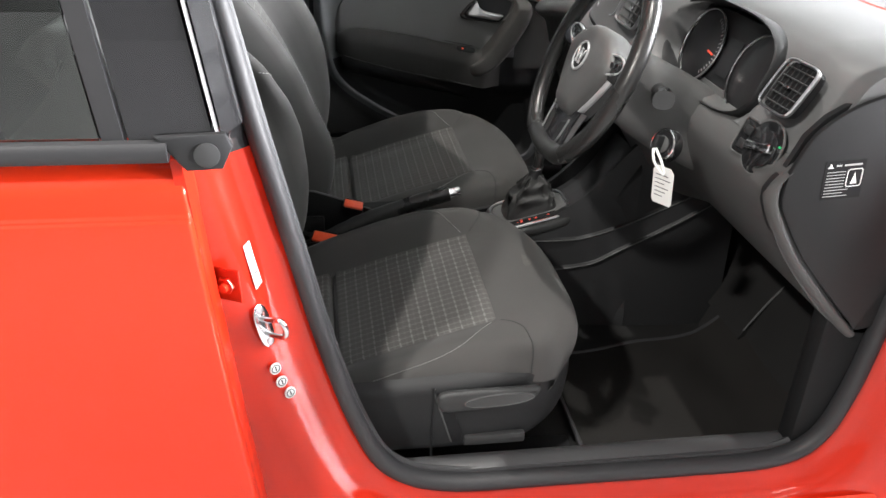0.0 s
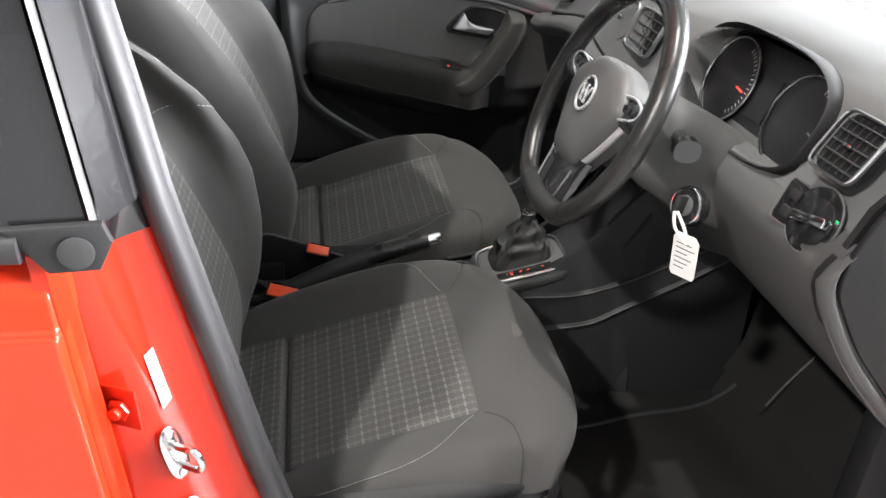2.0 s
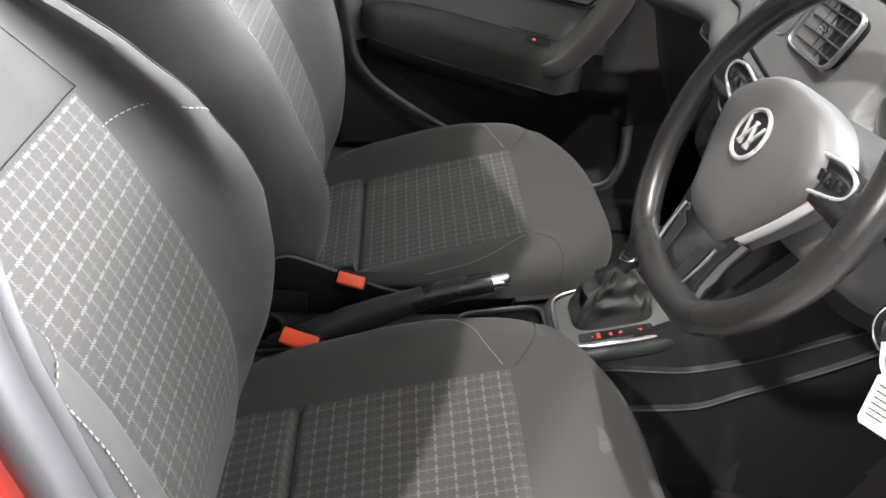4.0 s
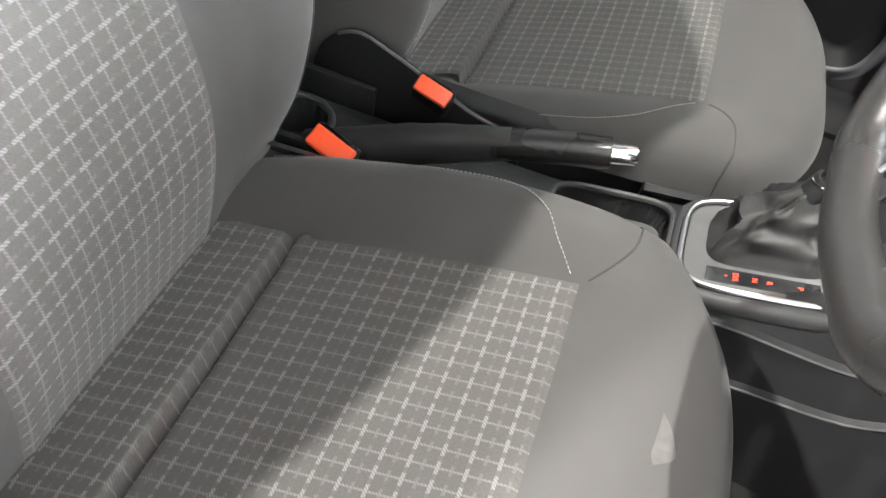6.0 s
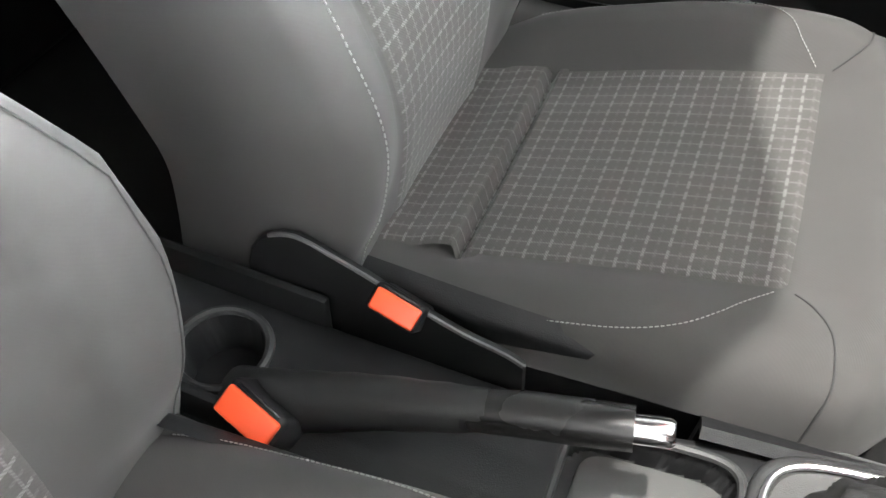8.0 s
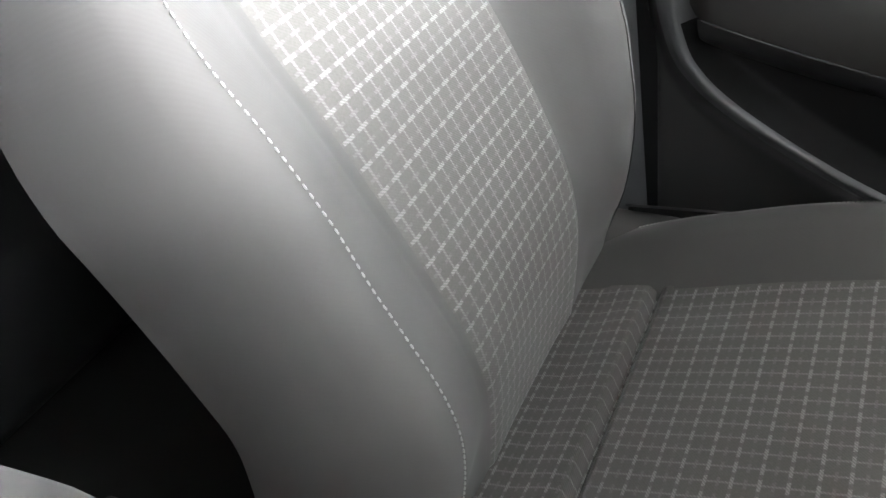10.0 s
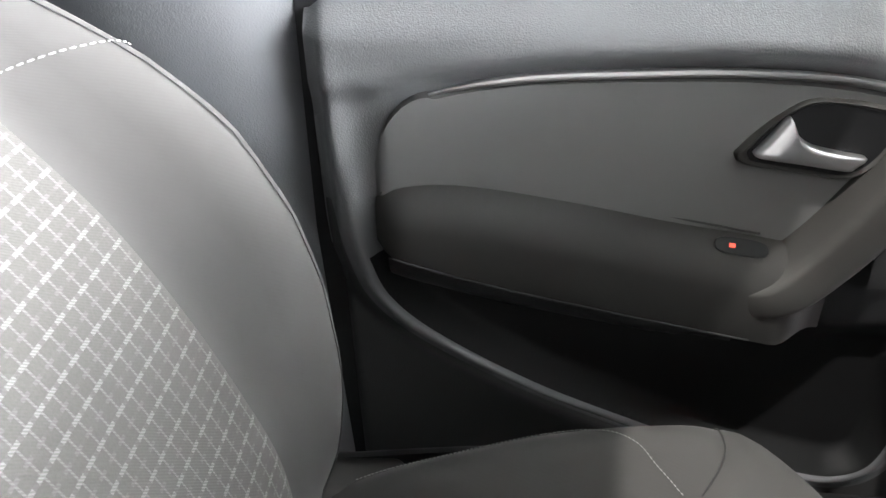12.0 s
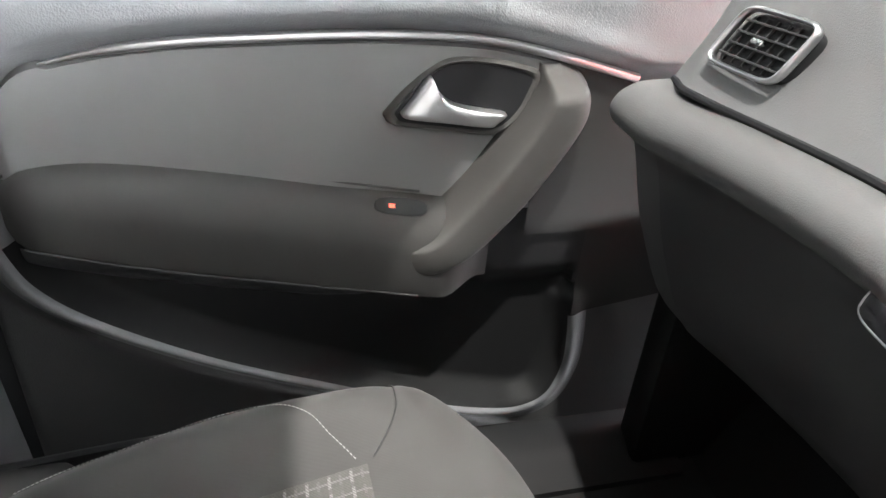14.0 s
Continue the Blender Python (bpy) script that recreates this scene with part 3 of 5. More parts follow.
part("rear_wall", block((-1.45, -0.66, 0.25), (-1.40, 0.66, 1.36), 0.01), M["plastic"], car)
part("side_wall", block((-1.40, 0.66, 0.25), (-0.16, 0.74, 0.93), 0.01), M["plastic"], car)
part("side_window_blind", block((-1.40, 0.64, 0.93), (-0.12, 0.68, 1.36), 0.02), M["gloss_black"], car, "dark rear side glass")


# ---- front seats ----
CUSHION = [(-0.05, -0.015), (0, 0), (0.08, 0.018), (0.2, 0.058), (0.357, 0.103), (0.43, 0.116), (0.476, 0.110), (0.504, 0.093), (0.517, 0.070), (0.514, 0.046), (0.492, 0.030)]
BACK = [(-0.02, -0.05), (-0.012, 0), (-0.004, 0.06), (-0.001, 0.12), (-0.010, 0.18), (-0.034, 0.245), (-0.062, 0.31), (-0.097, 0.38), (-0.140, 0.45), (-0.178, 0.51), (-0.205, 0.55), (-0.24, 0.585), (-0.28, 0.59), (-0.31, 0.56)]
BULGE = [(-0.06, 0.08), (0.0, 0.10), (0.06, 0.16), (0.10, 0.30), (0.15, 0.45), (0.21, 0.68), (0.27, 0.90), (0.33, 1.03), (0.40, 1.03), (0.47, 0.85), (0.52, 0.60), (0.58, 0.20), (0.7, 0.1)]


def along(ctrl, t):
    """A point of a Catmull-Rom curve, t from 0 to 1 over its knots."""
    n = len(ctrl) - 1
    x = min(max(t, 0), 1) * n
    k = min(int(x), n - 1)
    f = x - k
    g = lambda i: ctrl[i] if 0 <= i <= n else [2 * p - q for p, q in zip(ctrl[0 if i < 0 else n], ctrl[1 if i < 0 else n - 1])]
    out = []
    for a, b, c, d in zip(g(k - 1), g(k), g(k + 1), g(k + 2)):
        out.append(0.5 * (2 * b + (c - a) * f + (2 * a - 5 * b + 4 * c - d) * f * f + (3 * b - a - 3 * c + d) * f**3))
    return out


def knots(rows, s):
    """Smooth interpolation of rows (s, a, b) at s."""
    for p, q in zip(rows, rows[1:]):
        if s <= q[0]:
            f = (s - p[0]) / (q[0] - p[0])
            i = rows.index(p)
            o = rows[i - 1] if i else (-q[0], -q[1], q[2])
            r = rows[i + 2] if i + 2 < len(rows) else q
            out = []
            for k in (1, 2):
                ma = (q[k] - o[k]) / (q[0] - o[0]) * (q[0] - p[0])
                mb = (r[k] - p[k]) / max(r[0] - p[0], 1e-6) * (q[0] - p[0])
                out.append((2 * f**3 - 3 * f * f + 1) * p[k] + (f**3 - 2 * f * f + f) * ma + (-2 * f**3 + 3 * f * f) * q[k] + (f**3 - f * f) * mb)
            return out
    return rows[-1][1:]


def cushion_at(s, t):
    u, w = along(CUSHION, t)
    amp = (0.45 + 0.55 * smoothstep(0.05, 0.22, t)) * (1 - smoothstep(0.29, 0.52, t))
    low = 0.02 + 0.03 * smoothstep(0.2, 0.45, t)
    a = abs(s)
    if s < 0:
        amp *= 0.35
    rows = [(0, 0, -0.005), (0.3, 0.08, -0.003), (0.55, 0.15, 0.0), (0.66, 0.178, 0.034 * amp), (0.76, 0.206, 0.058 * amp), (0.86, 0.238, 0.046 * amp - 0.003), (0.93, 0.257, 0.005 * amp - 0.018), (1, 0.262, min(low - w, -0.02))]
    v, dw = knots(rows, a)
    k = smoothstep(0.30, 0.72, t)
    u -= k * 0.085 * (v / 0.262) ** 3
    if t > 0.6:
        v *= 1 - 0.05 * smoothstep(0.6, 1, t)
    return Vector((u, math.copysign(v, s), w + dw))


PANEL = {"half": 0.128, "near": 1.0, "far": [(0, 0.0), (1, 0.0)]}


def back_at(s, t):
    u, w = along(BACK, t)
    p, q = along(BACK, t - 0.01), along(BACK, t + 0.01)
    d = Vector((q[0] - p[0], q[1] - p[1])).normalized()
    nx, nz = d.y, -d.x
    amp = bulge_at(w) if t < 0.86 else 0.1
    n = abs(s)
    if s < 0:
        amp *= 1 - (1 - PANEL["near"]) * smoothstep(0.15, 0.30, w)
    iw = PANEL["half"] + 0.012 * smoothstep(0.05, 0.35, w)
    if s > 0:
        iw += 0.011
    rows = [(0, 0, 0.0), (0.3, iw * 0.55, 0.001), (0.5, iw, 0.004), (0.62, iw + 0.028, 0.036 * amp), (0.74, 0.196, 0.074 * amp), (0.84, 0.230, 0.084 * amp), (0.91, 0.256, 0.05 * amp - 0.006), (0.95, 0.264, -0.055), (1, 0.250, -0.165)]
    v, f = knots(rows, n)
    if s > 0:
        v += curve_at(PANEL["far"], w) * smoothstep(0.58, 0.84, n)
    v *= 1 - 0.20 * smoothstep(0.40, 0.60, w if t < 0.86 else 0.6)
    return Vector((u + f * nx, math.copysign(v, s), w + f * nz))


def bulge_at(w):
    return curve_at(BULGE, w)


def normal_of(fn, s, t, e=1e-3):
    d = (fn(s + e, t) - fn(s - e, t)).cross(fn(s, t + e) - fn(s, t - e))
    return d.normalized() if d.length else Vector((0, 0, 1))


def back_len(t):
    """Length along the backrest up to t."""
    n, d = 14, 0.0
    for k in range(n):
        a, b = along(BACK, t * k / n), along(BACK, t * (k + 1) / n)
        d += math.hypot(b[0] - a[0], b[1] - a[1])
    return d


def dashes(points, length=0.0062, gap=0.0026, r=0.0009):
    """A row of stitches along a polyline."""
    pts = [Vector(p) for p in points]
    bm = bmesh.new()
    lens = [0]
    for a, b in zip(pts, pts[1:]):
        lens.append(lens[-1] + (b - a).length)

    def on(d):
        for k in range(len(pts) - 1):
            if d <= lens[k + 1]:
                return pts[k].lerp(pts[k + 1], (d - lens[k]) / max(lens[k + 1] - lens[k], 1e-6))
        return pts[-1]

    d = 0
    while d + length < lens[-1]:
        a, c = on(d), on(d + length)
        t = (c - a).normalized()
        s = t.cross(Vector((0.3, 0.5, 0.8))).normalized()
        w = s.cross(t)
        rings = []
        for k, q in ((0, 0.45), (0.2, 1), (0.8, 1), (1, 0.45)):
            o = a.lerp(c, k)
            rings.append([bm.verts.new(o + s * (r * q * math.cos(g)) + w * (r * q * math.sin(g))) for g in (0, 1.26, 2.51, 3.77, 5.03)])
        for p, q in zip(rings, rings[1:]):
            for j in range(5):
                bm.faces.new((p[j], p[(j + 1) % 5], q[(j + 1) % 5], q[j]))
        bm.faces.new(rings[0][::-1])
        bm.faces.new(rings[-1])
        d += length + gap
    return bm


STITCH = [(0.595, 0.390), (0.68, 0.375), (0.75, 0.364), (0.81, 0.348), (0.845, 0.322), (0.855, 0.28), (0.855, 0.20), (0.84, 0.13)]
APRON = [(0.588, 0.404), (0.66, 0.424), (0.74, 0.446), (0.83, 0.468), (0.89, 0.488), (0.95, 0.496), (0.995, 0.498)]
BASE = [(0.0, 0.266), (0.15, 0.274), (0.30, 0.274), (0.39, 0.263), (0.445, 0.232), (0.480, 0.172), (0.498, 0.09), (0.502, 0.0)]


def front_seat(name, label, origin, outer, lever, shift=0.0, crease=0.083, top=0.622, half=0.138, near=0.8, far=((0, 0.0), (1, 0.0)), side=0.85):
    PANEL["half"], PANEL["near"], PANEL["far"] = half, near, far
    seat = thing(name, label, "car seat", "front seats", at=origin)
    O = Vector(origin)
    B = O + Vector((shift, 0, 0))
    S = lambda n, lo=-1.0, hi=1.0: list(np.linspace(lo, hi, n))

    def groove(s, t):
        p = cushion_at(s, t)
        if abs(s) < 0.64:
            p.z -= 0.015 * math.exp(-(((p.x - crease) / 0.0045) ** 2)) * (1 - smoothstep(0.57, 0.64, abs(s)))
        return p

    part("cushion", sheet(lambda s, t: O + groove(s, t), S(49), S(60, 0, 1), uv=lambda s, t: (s * 0.35, t * 0.75)), M["cloth"], seat, "plain dark grey cloth cushion", 60)

    def insert(s, t):
        p = groove(s, t)
        edge = min(smoothstep(0, 0.012, 0.585 - abs(s)), smoothstep(0, 0.006, 0.4 - t))
        lift = -0.0015 + 0.0045 * edge
        lift += 0.010 * smoothstep(0.0, crease - 0.015, p.x) * (1 - smoothstep(crease - 0.007, crease - 0.002, p.x))
        return O + p - normal_of(cushion_at, s, t) * (-1 if normal_of(cushion_at, s, t).z > 0 else 1) * lift

    part("cushion_insert", sheet(insert, S(27, -0.585, 0.585), (S(14, 0.05, 0.15) + S(72, 0.152, 0.26) + S(24, 0.265, 0.4)), uv=lambda s, t: (along(CUSHION, t)[0] * 1.05 - 0.0036, s * 0.15 / 0.55)), M["check"], seat, "checked grey cloth panel", 60)
    part("backrest", sheet(lambda s, t: B + back_at(s, t), S(61), S(64, 0, 1), uv=lambda s, t: (s * 0.35, t * 0.8)), M["cloth"], seat, "plain grey cloth backrest", 60)

    def back_insert(s, t):
        edge = min(smoothstep(0, 0.012, 0.495 - abs(s)), smoothstep(0, 0.008, top - t))
        n = normal_of(back_at, s, t)
        n = n if n.x > 0 else -n
        return B + back_at(s, t) + n * (-0.0015 + 0.0045 * edge)

    part("backrest_insert", sheet(back_insert, S(21, -0.495, 0.495), S(56, 0.03, top), uv=lambda s, t: (back_len(t) * 0.95, s * 0.140 * 0.92 / 0.5)), M["check"], seat, "checked grey cloth panel", 60)

    def shell(s, t):
        p = back_at(math.copysign(1, s) if s else 1, t * 0.9)
        q = back_at(-math.copysign(1, s) if s else -1, t * 0.9)
        f = (s + 1) / 2
        c = p.lerp(q, (1 - f) if s >= 0 else f)
        bulge = 0.055 * (1 - s * s)
        return B + c + Vector((-0.94, 0, -0.34)) * bulge

    part("back_shell", sheet(shell, S(16), S(24, 0, 1)), M["plastic"], seat, "black moulded back shell")
    # seams and stitching
    for sd in (-1, 1):
        path = []
        for q, t in spline(STITCH, 60):
            path.append(O + cushion_at(sd * q, t) + Vector((0, 0, 0.0010)))
        part("stitching", dashes(path, 0.0034, 0.0012, 0.0006), M["thread"], seat, "pale contrast stitching")
        path = []
        for q, t in spline(APRON, 50):
            path.append(O + cushion_at(sd * q, t) + Vector((0, 0, 0.0002)))
        part("seam", tube(path, 0.0011, 6), M["seam"], seat)
        path = []
        for k in np.linspace(0.0, 1, 60):
            t = 0.07 + 0.72 * k
            p = back_at(sd * side, t)
            n = normal_of(back_at, sd * side, t)
            path.append(B + p + (n if n.x > 0 else -n) * 0.0012)
        if sd < 0:
            part("stitching", dashes(path, 0.0044, 0.0024, 0.0008), M["thread"], seat, "pale side stitching")
        else:
            part("seam", tube(path[::2], 0.0007, 6), M["seam"], seat)
        path = []
        for k in np.linspace(0, 1, 26):
            s, t = 0.46 + 0.40 * k, top - 0.043 - 0.045 * k**2
            n = normal_of(back_at, sd * s, t)
            path.append(B + back_at(sd * s, t) + (n if n.x > 0 else -n) * 0.0012)
        part("stitching", dashes(path, 0.0052, 0.0022, 0.0008), M["thread"], seat, "pale contrast stitching")
        path = [B + back_at(sd * (0.50 - 0.12 * k), top + 0.20 * k) + Vector((0.0008, 0, 0.0008)) for k in np.linspace(0, 1, 16)]
        part("seam", tube(path, 0.0008, 6), M["seam"], seat)
    path = [B + back_at(s, top) + Vector((0.001, 0, 0.001)) for s in S(20, -0.5, 0.5)]
    part("seam", tube(path, 0.0008, 6), M["seam"], seat)
    # base
    wrap = spline(BASE, 60)
    for sd in (-1, 1):
        inset = 1.0 if sd == outer else 0.92

        def cover(k, j, sd=sd, inset=inset):
            """The moulded base: side wall with a rounded front corner; j runs from the tucked top edge to the tucked foot."""
            x, y = wrap[int(k)]
            turn = smoothstep(0.40, 0.50, x)
            hi = 0.058 + 0.05 * x + 0.012 * smoothstep(0.38, 0.45, x) - 0.075 * smoothstep(0.46, 0.502, x)
            lo = -0.080 + 0.030 * smoothstep(0.36, 0.47, x)
            tuck = 0.020 * max(0.0, 1 - j / 0.10) ** 2 + 0.030 * max(0.0, (j - 0.84) / 0.16) ** 2
            swell = 0.004 * math.sin(min(1, max(0, (j - 0.1) / 0.74)) * math.pi) * turn
            a, b = wrap[max(int(k) - 1, 0)], wrap[min(int(k) + 1, 59)]
            n = Vector((-(b[1] - a[1]), b[0] - a[0])).normalized()
            off = swell - tuck
            return O + Vector((x + n.x * off, sd * (y + n.y * off) * inset, hi + (lo - hi) * j))
        part("base_cover", sheet(cover, list(range(60)), [0, 0.03, 0.06, 0.1, 0.15] + S(10, 0.2, 0.8) + [0.84, 0.88, 0.92, 0.96, 1.0]), M["plastic"], seat, "black plastic seat base cover", 50)
    for sd in (-1, 1):
        part("rail", block(O + Vector((-0.08, sd * 0.19 - 0.025, -0.20)), O + Vector((0.50, sd * 0.19 + 0.025, -0.15)), 0.006), M["black"], seat)
        part("hinge_cover", block(O + Vector((-0.09, sd * 0.235 - 0.022, -0.05)), O + Vector((0.06, sd * 0.235 + 0.02, 0.036)), 0.014, 3), M["cloth"], seat)
    part("cushion_tail", block(O + Vector((-0.07, outer * 0.245 - 0.03, -0.03)), O + Vector((0.075, outer * 0.245 + 0.03, 0.040)), 0.016, 4), M["cloth"], seat, "grey cloth flap behind the cushion")
    if outer > 0:
        # black cover over the inner hinge
        inner = -outer
        mi = plane_at(O + Vector((0, inner * 0.268, 0)), (-inner, 0, 0), (0, 0, 1))
        edge = [tuple(p) for p in spline([(-0.10, 0.02), (-0.085, 0.085), (-0.045, 0.116), (0.0, 0.105), (0.04, 0.090), (0.105, 0.064), (0.150, 0.054), (0.170, 0.046)], 24)]
        hull = edge + [(0.175, -0.02), (0.10, -0.09), (-0.06, -0.09)]
        part("hinge_shield", prism([(-inner * x, z) for x, z in (hull[::-1] if inner < 0 else hull)], mi, 0.010, 0.003), M["pocket"], seat, "black plastic inner side cover")
        part("shield_edge", tube([tuple(mi @ Vector((-inner * x, z, 0.008))) for x, z in edge[5:]], 0.0022, 6), M["plastic_grey"], seat)
    if lever:
        y = outer * 0.276
        m = plane_at(O + Vector((0.235, y + 0.004, 0.038)), (1, 0, 0), (0, 0, 1))
        pad = spline([(0.0, -0.004), (0.006, 0.014), (0.04, 0.018), (0.10, 0.0185), (0.150, 0.019), (0.166, 0.017), (0.163, 0.006), (0.150, -0.007), (0.11, -0.014), (0.05, -0.019), (0.012, -0.019), (0.0, -0.004)], 45)[:-1]
        lv = part("height_lever", prism([tuple(p) for p in pad], m, 0.016, 0.006, 3), M["plastic_soft"], seat, "black pump lever for seat height")
        dish = m @ Matrix.Translation((0.100, 0.001, 0.0158)) @ Matrix.Rotation(radians(4), 4, "Z")
        part("grip_recess", prism(oval(0.055, 0.0105, 32, 2.2), dish, 0.0008, 0.0003, 1), M["gloss_black"], lv)
        part("recess_edge", ring(dish, 0.056, 0.0115, 0.0013, 36, 2.2), M["plastic_grey"], lv)
        ms = plane_at(O + Vector((0.24, y + 0.0035, 0.004)), (1, 0, 0), (0, 0, 1))
        part("lever_slot", prism([(-0.006, 0.05), (0.012, 0.04), (0.040, -0.035), (0.038, -0.055), (0.024, -0.055)], ms, 0.0035, 0.001), M["black"], seat, "black lever slot")
        part("slot_edge", tube([tuple(ms @ Vector(p)) for p in ((-0.008, 0.055, 0.002), (-0.008, 0.045, 0.002), (0.022, -0.055, 0.002))], 0.0016, 6), M["plastic_grey"], seat)
        part("cover_joint", block(O + Vector((0.228, y - 0.001, -0.078)), O + Vector((0.232, y + 0.0035, 0.06)), 0.0008), M["black"], seat)
        part("lower_cover", block(O + Vector((0.283, y - 0.005, -0.058)), O + Vector((0.385, y + 0.008, -0.038)), 0.004), M["plastic_soft"], seat)
        # Small paler patch laid just above the cushion's front.
        patch = bmesh.new()
        spots = [(0.20, 0.520), (0.17, 0.532), (0.12, 0.545), (0.075, 0.552), (0.05, 0.542), (0.02, 0.518), (0.05, 0.512), (0.13, 0.517)]
        patch.faces.new([patch.verts.new(O + cushion_at(q, t) + Vector((0.0008, 0, 0.0012))) for q, t in spots])
        part("pale_mark", patch, M["pale_patch"], seat, "small pale patch on the cushion")
    return seat


DRIVER, PASSENGER = (0.064, -0.350, 0.411), (0.143, 0.330, 0.393)
front_seat("driver_seat", "grey cloth front car seat with checked panels", DRIVER, -1, True, 0.006, far=[(0, 0.010), (0.1, 0.020), (0.2, 0.032), (0.27, 0.024), (0.32, -0.002), (0.37, -0.030), (0.44, -0.052), (0.55, -0.058)])
front_seat("passenger_seat", "grey cloth passenger car seat with checked panels", PASSENGER, 1, False, -0.016, 0.066, 0.735, 0.120, 0.58, [(0, -0.020), (0.1, -0.013), (0.2, 0.0), (1, 0.0)], 0.805)


# ---- passenger door ----
def curve(pts, x):
    """Smooth height of an edge over x."""
    xs = [p[0] for p in pts]
    if x <= xs[0]:
        return pts[0][1]
    if x >= xs[-1]:
        return pts[-1][1]
    for k in range(len(pts) - 1):
        if x <= xs[k + 1]:
            p0, p1, p2, p3 = pts[max(k - 1, 0)], pts[k], pts[k + 1], pts[min(k + 2, len(pts) - 1)]
            h = p2[0] - p1[0]
            f = (x - p1[0]) / h
            m1 = (p2[1] - p0[1]) / max(p2[0] - p0[0], 1e-6) * h
            m2 = (p3[1] - p1[1]) / max(p3[0] - p1[0], 1e-6) * h
            return (2 * f**3 - 3 * f * f + 1) * p1[1] + (f**3 - 2 * f * f + f) * m1 + (-2 * f**3 + 3 * f * f) * p2[1] + (f**3 - f * f) * m2
    return pts[-1][1]


STRIP = [(0.20, 0.797), (0.246, 0.818), (0.331, 0.833), (0.431, 0.838), (0.537, 0.839), (0.651, 0.829), (0.815, 0.785)]
ARMTOP = [(0.186, 0.706), (0.211, 0.721), (0.272, 0.725), (0.373, 0.710), (0.484, 0.687), (0.63, 0.658)]
ARMLOW = [(0.186, 0.664), (0.209, 0.652), (0.314, 0.622), (0.424, 0.597), (0.577, 0.565), (0.64, 0.553)]
RIM = [(0.146, 0.88), (0.150, 0.80), (0.155, 0.745), (0.163, 0.690), (0.173, 0.631), (0.193, 0.580), (0.248, 0.528), (0.363, 0.458), (0.495, 0.398), (0.60, 0.352), (0.678, 0.327), (0.735, 0.316), (0.775, 0.334), (0.792, 0.385), (0.791, 0.440), (0.784, 0.490)]
RIM_LINE = spline(RIM, 500)


def rim_gap(x, z):
    """Signed distance to the rim of the pocket, positive inside."""
    d = np.hypot(RIM_LINE[:, 0] - x, RIM_LINE[:, 1] - z)
    k = int(d.argmin())
    a, b = RIM_LINE[max(k - 1, 0)], RIM_LINE[min(k + 1, len(RIM_LINE) - 1)]
    side = (b[0] - a[0]) * (z - a[1]) - (b[1] - a[1]) * (x - a[0])
    return float(d[k]) * (1 if side > 0 else -1)


door = thing("passenger_door", "closed black passenger door trim with grey soft panel and armrest", "car door", at=(0.5, 0.7, 0.3))


def door_y(x, z):
    y = 0.700
    g = rim_gap(x, z)
    foot = 0.59 - 0.085 * smoothstep(0.58, 0.68, x)
    fade = 1 - smoothstep(foot, foot + 0.10 - 0.05 * smoothstep(0.58, 0.68, x), z)
    if g > 0:
        y += 0.026 * smoothstep(0.002, 0.030, g) * fade
    else:
        y += 0.020 * smoothstep(0.008, 0.05, -g) * fade * (1 - smoothstep(0.68, 0.78, x))
    y -= 0.012 * math.exp(-(((z - curve(STRIP, x) - 0.018) / 0.016) ** 2)) * (0.2 + 0.8 * smoothstep(0.17, 0.30, x))
    wide = 0.007 + 0.010 * smoothstep(0.60, 0.70, z) if g > 0 else 0.010 + 0.007 * smoothstep(0.42, 0.62, z)
    y -= 0.014 * math.exp(-((g / wide) ** 2)) * smoothstep(0.86, 0.72, z) * (1 - 0.6 * smoothstep(0.66, 0.76, x))
    top = curve(STRIP, x) + 0.035
    y -= 0.010 * smoothstep(top - 0.03, top, z)
    y += 0.055 * smoothstep(0.865, 0.925, z)
    y += 0.012 * smoothstep(0.150, 0.134, x)
    return y


def card(x, z):
    return Vector((x - (0.02 * (z - 0.55) if x < 0.3 else 0) * (0.3 - min(x, 0.3)) / 0.15, door_y(x, z), z))


part("door_card", sheet(card, list(np.linspace(0.132, 0.93, 150)), list(np.linspace(0.632, 0.925, 70)), back=(0, 0.05, 0)), M["door_grain"], door, "coarse grained black door moulding", 60)
card_x = list(np.linspace(0.132, 0.93, 150))
part("lower_card", sheet(card, card_x[:123], list(np.linspace(0.20, 0.632, 86)), back=(0, 0.05, 0)), M["pocket"], door, "smooth lower door panel, near black for the pocket's shade", 60)
part("front_card", sheet(card, card_x[122:], list(np.linspace(0.20, 0.632, 86)), back=(0, 0.05, 0)), M["door_front_shade"], door, "door moulding ahead of the pocket, darkened as dashboard shadow", 60)


def insert_panel(k, j):
    x = 0.186 + 0.54 * k
    z0, z1 = curve(ARMTOP, x) - 0.01, curve(STRIP, x) - 0.004
    if x < 0.245:
        z1 = 0.72 + 0.095 * math.sqrt(max(0.02, 1 - ((0.245 - x) / 0.060) ** 2)) + 0.002
    z = z0 + (z1 - z0) * j
    tuck = min(smoothstep(0, 0.012, k), smoothstep(0, 0.03, 1 - k), smoothstep(0, 0.035, 1 - j))
    dish = 0.005 * smoothstep(0.47, 0.60, x) * (1 - smoothstep(0.72, 0.82, z))
    return Vector((x, 0.700 - 0.012 * tuck + dish, z))


part("soft_panel", sheet(insert_panel, list(np.linspace(0, 1, 70)), list(np.linspace(0, 1, 30))), M["door_cloth"], door, "grey soft-touch upper panel", 60)


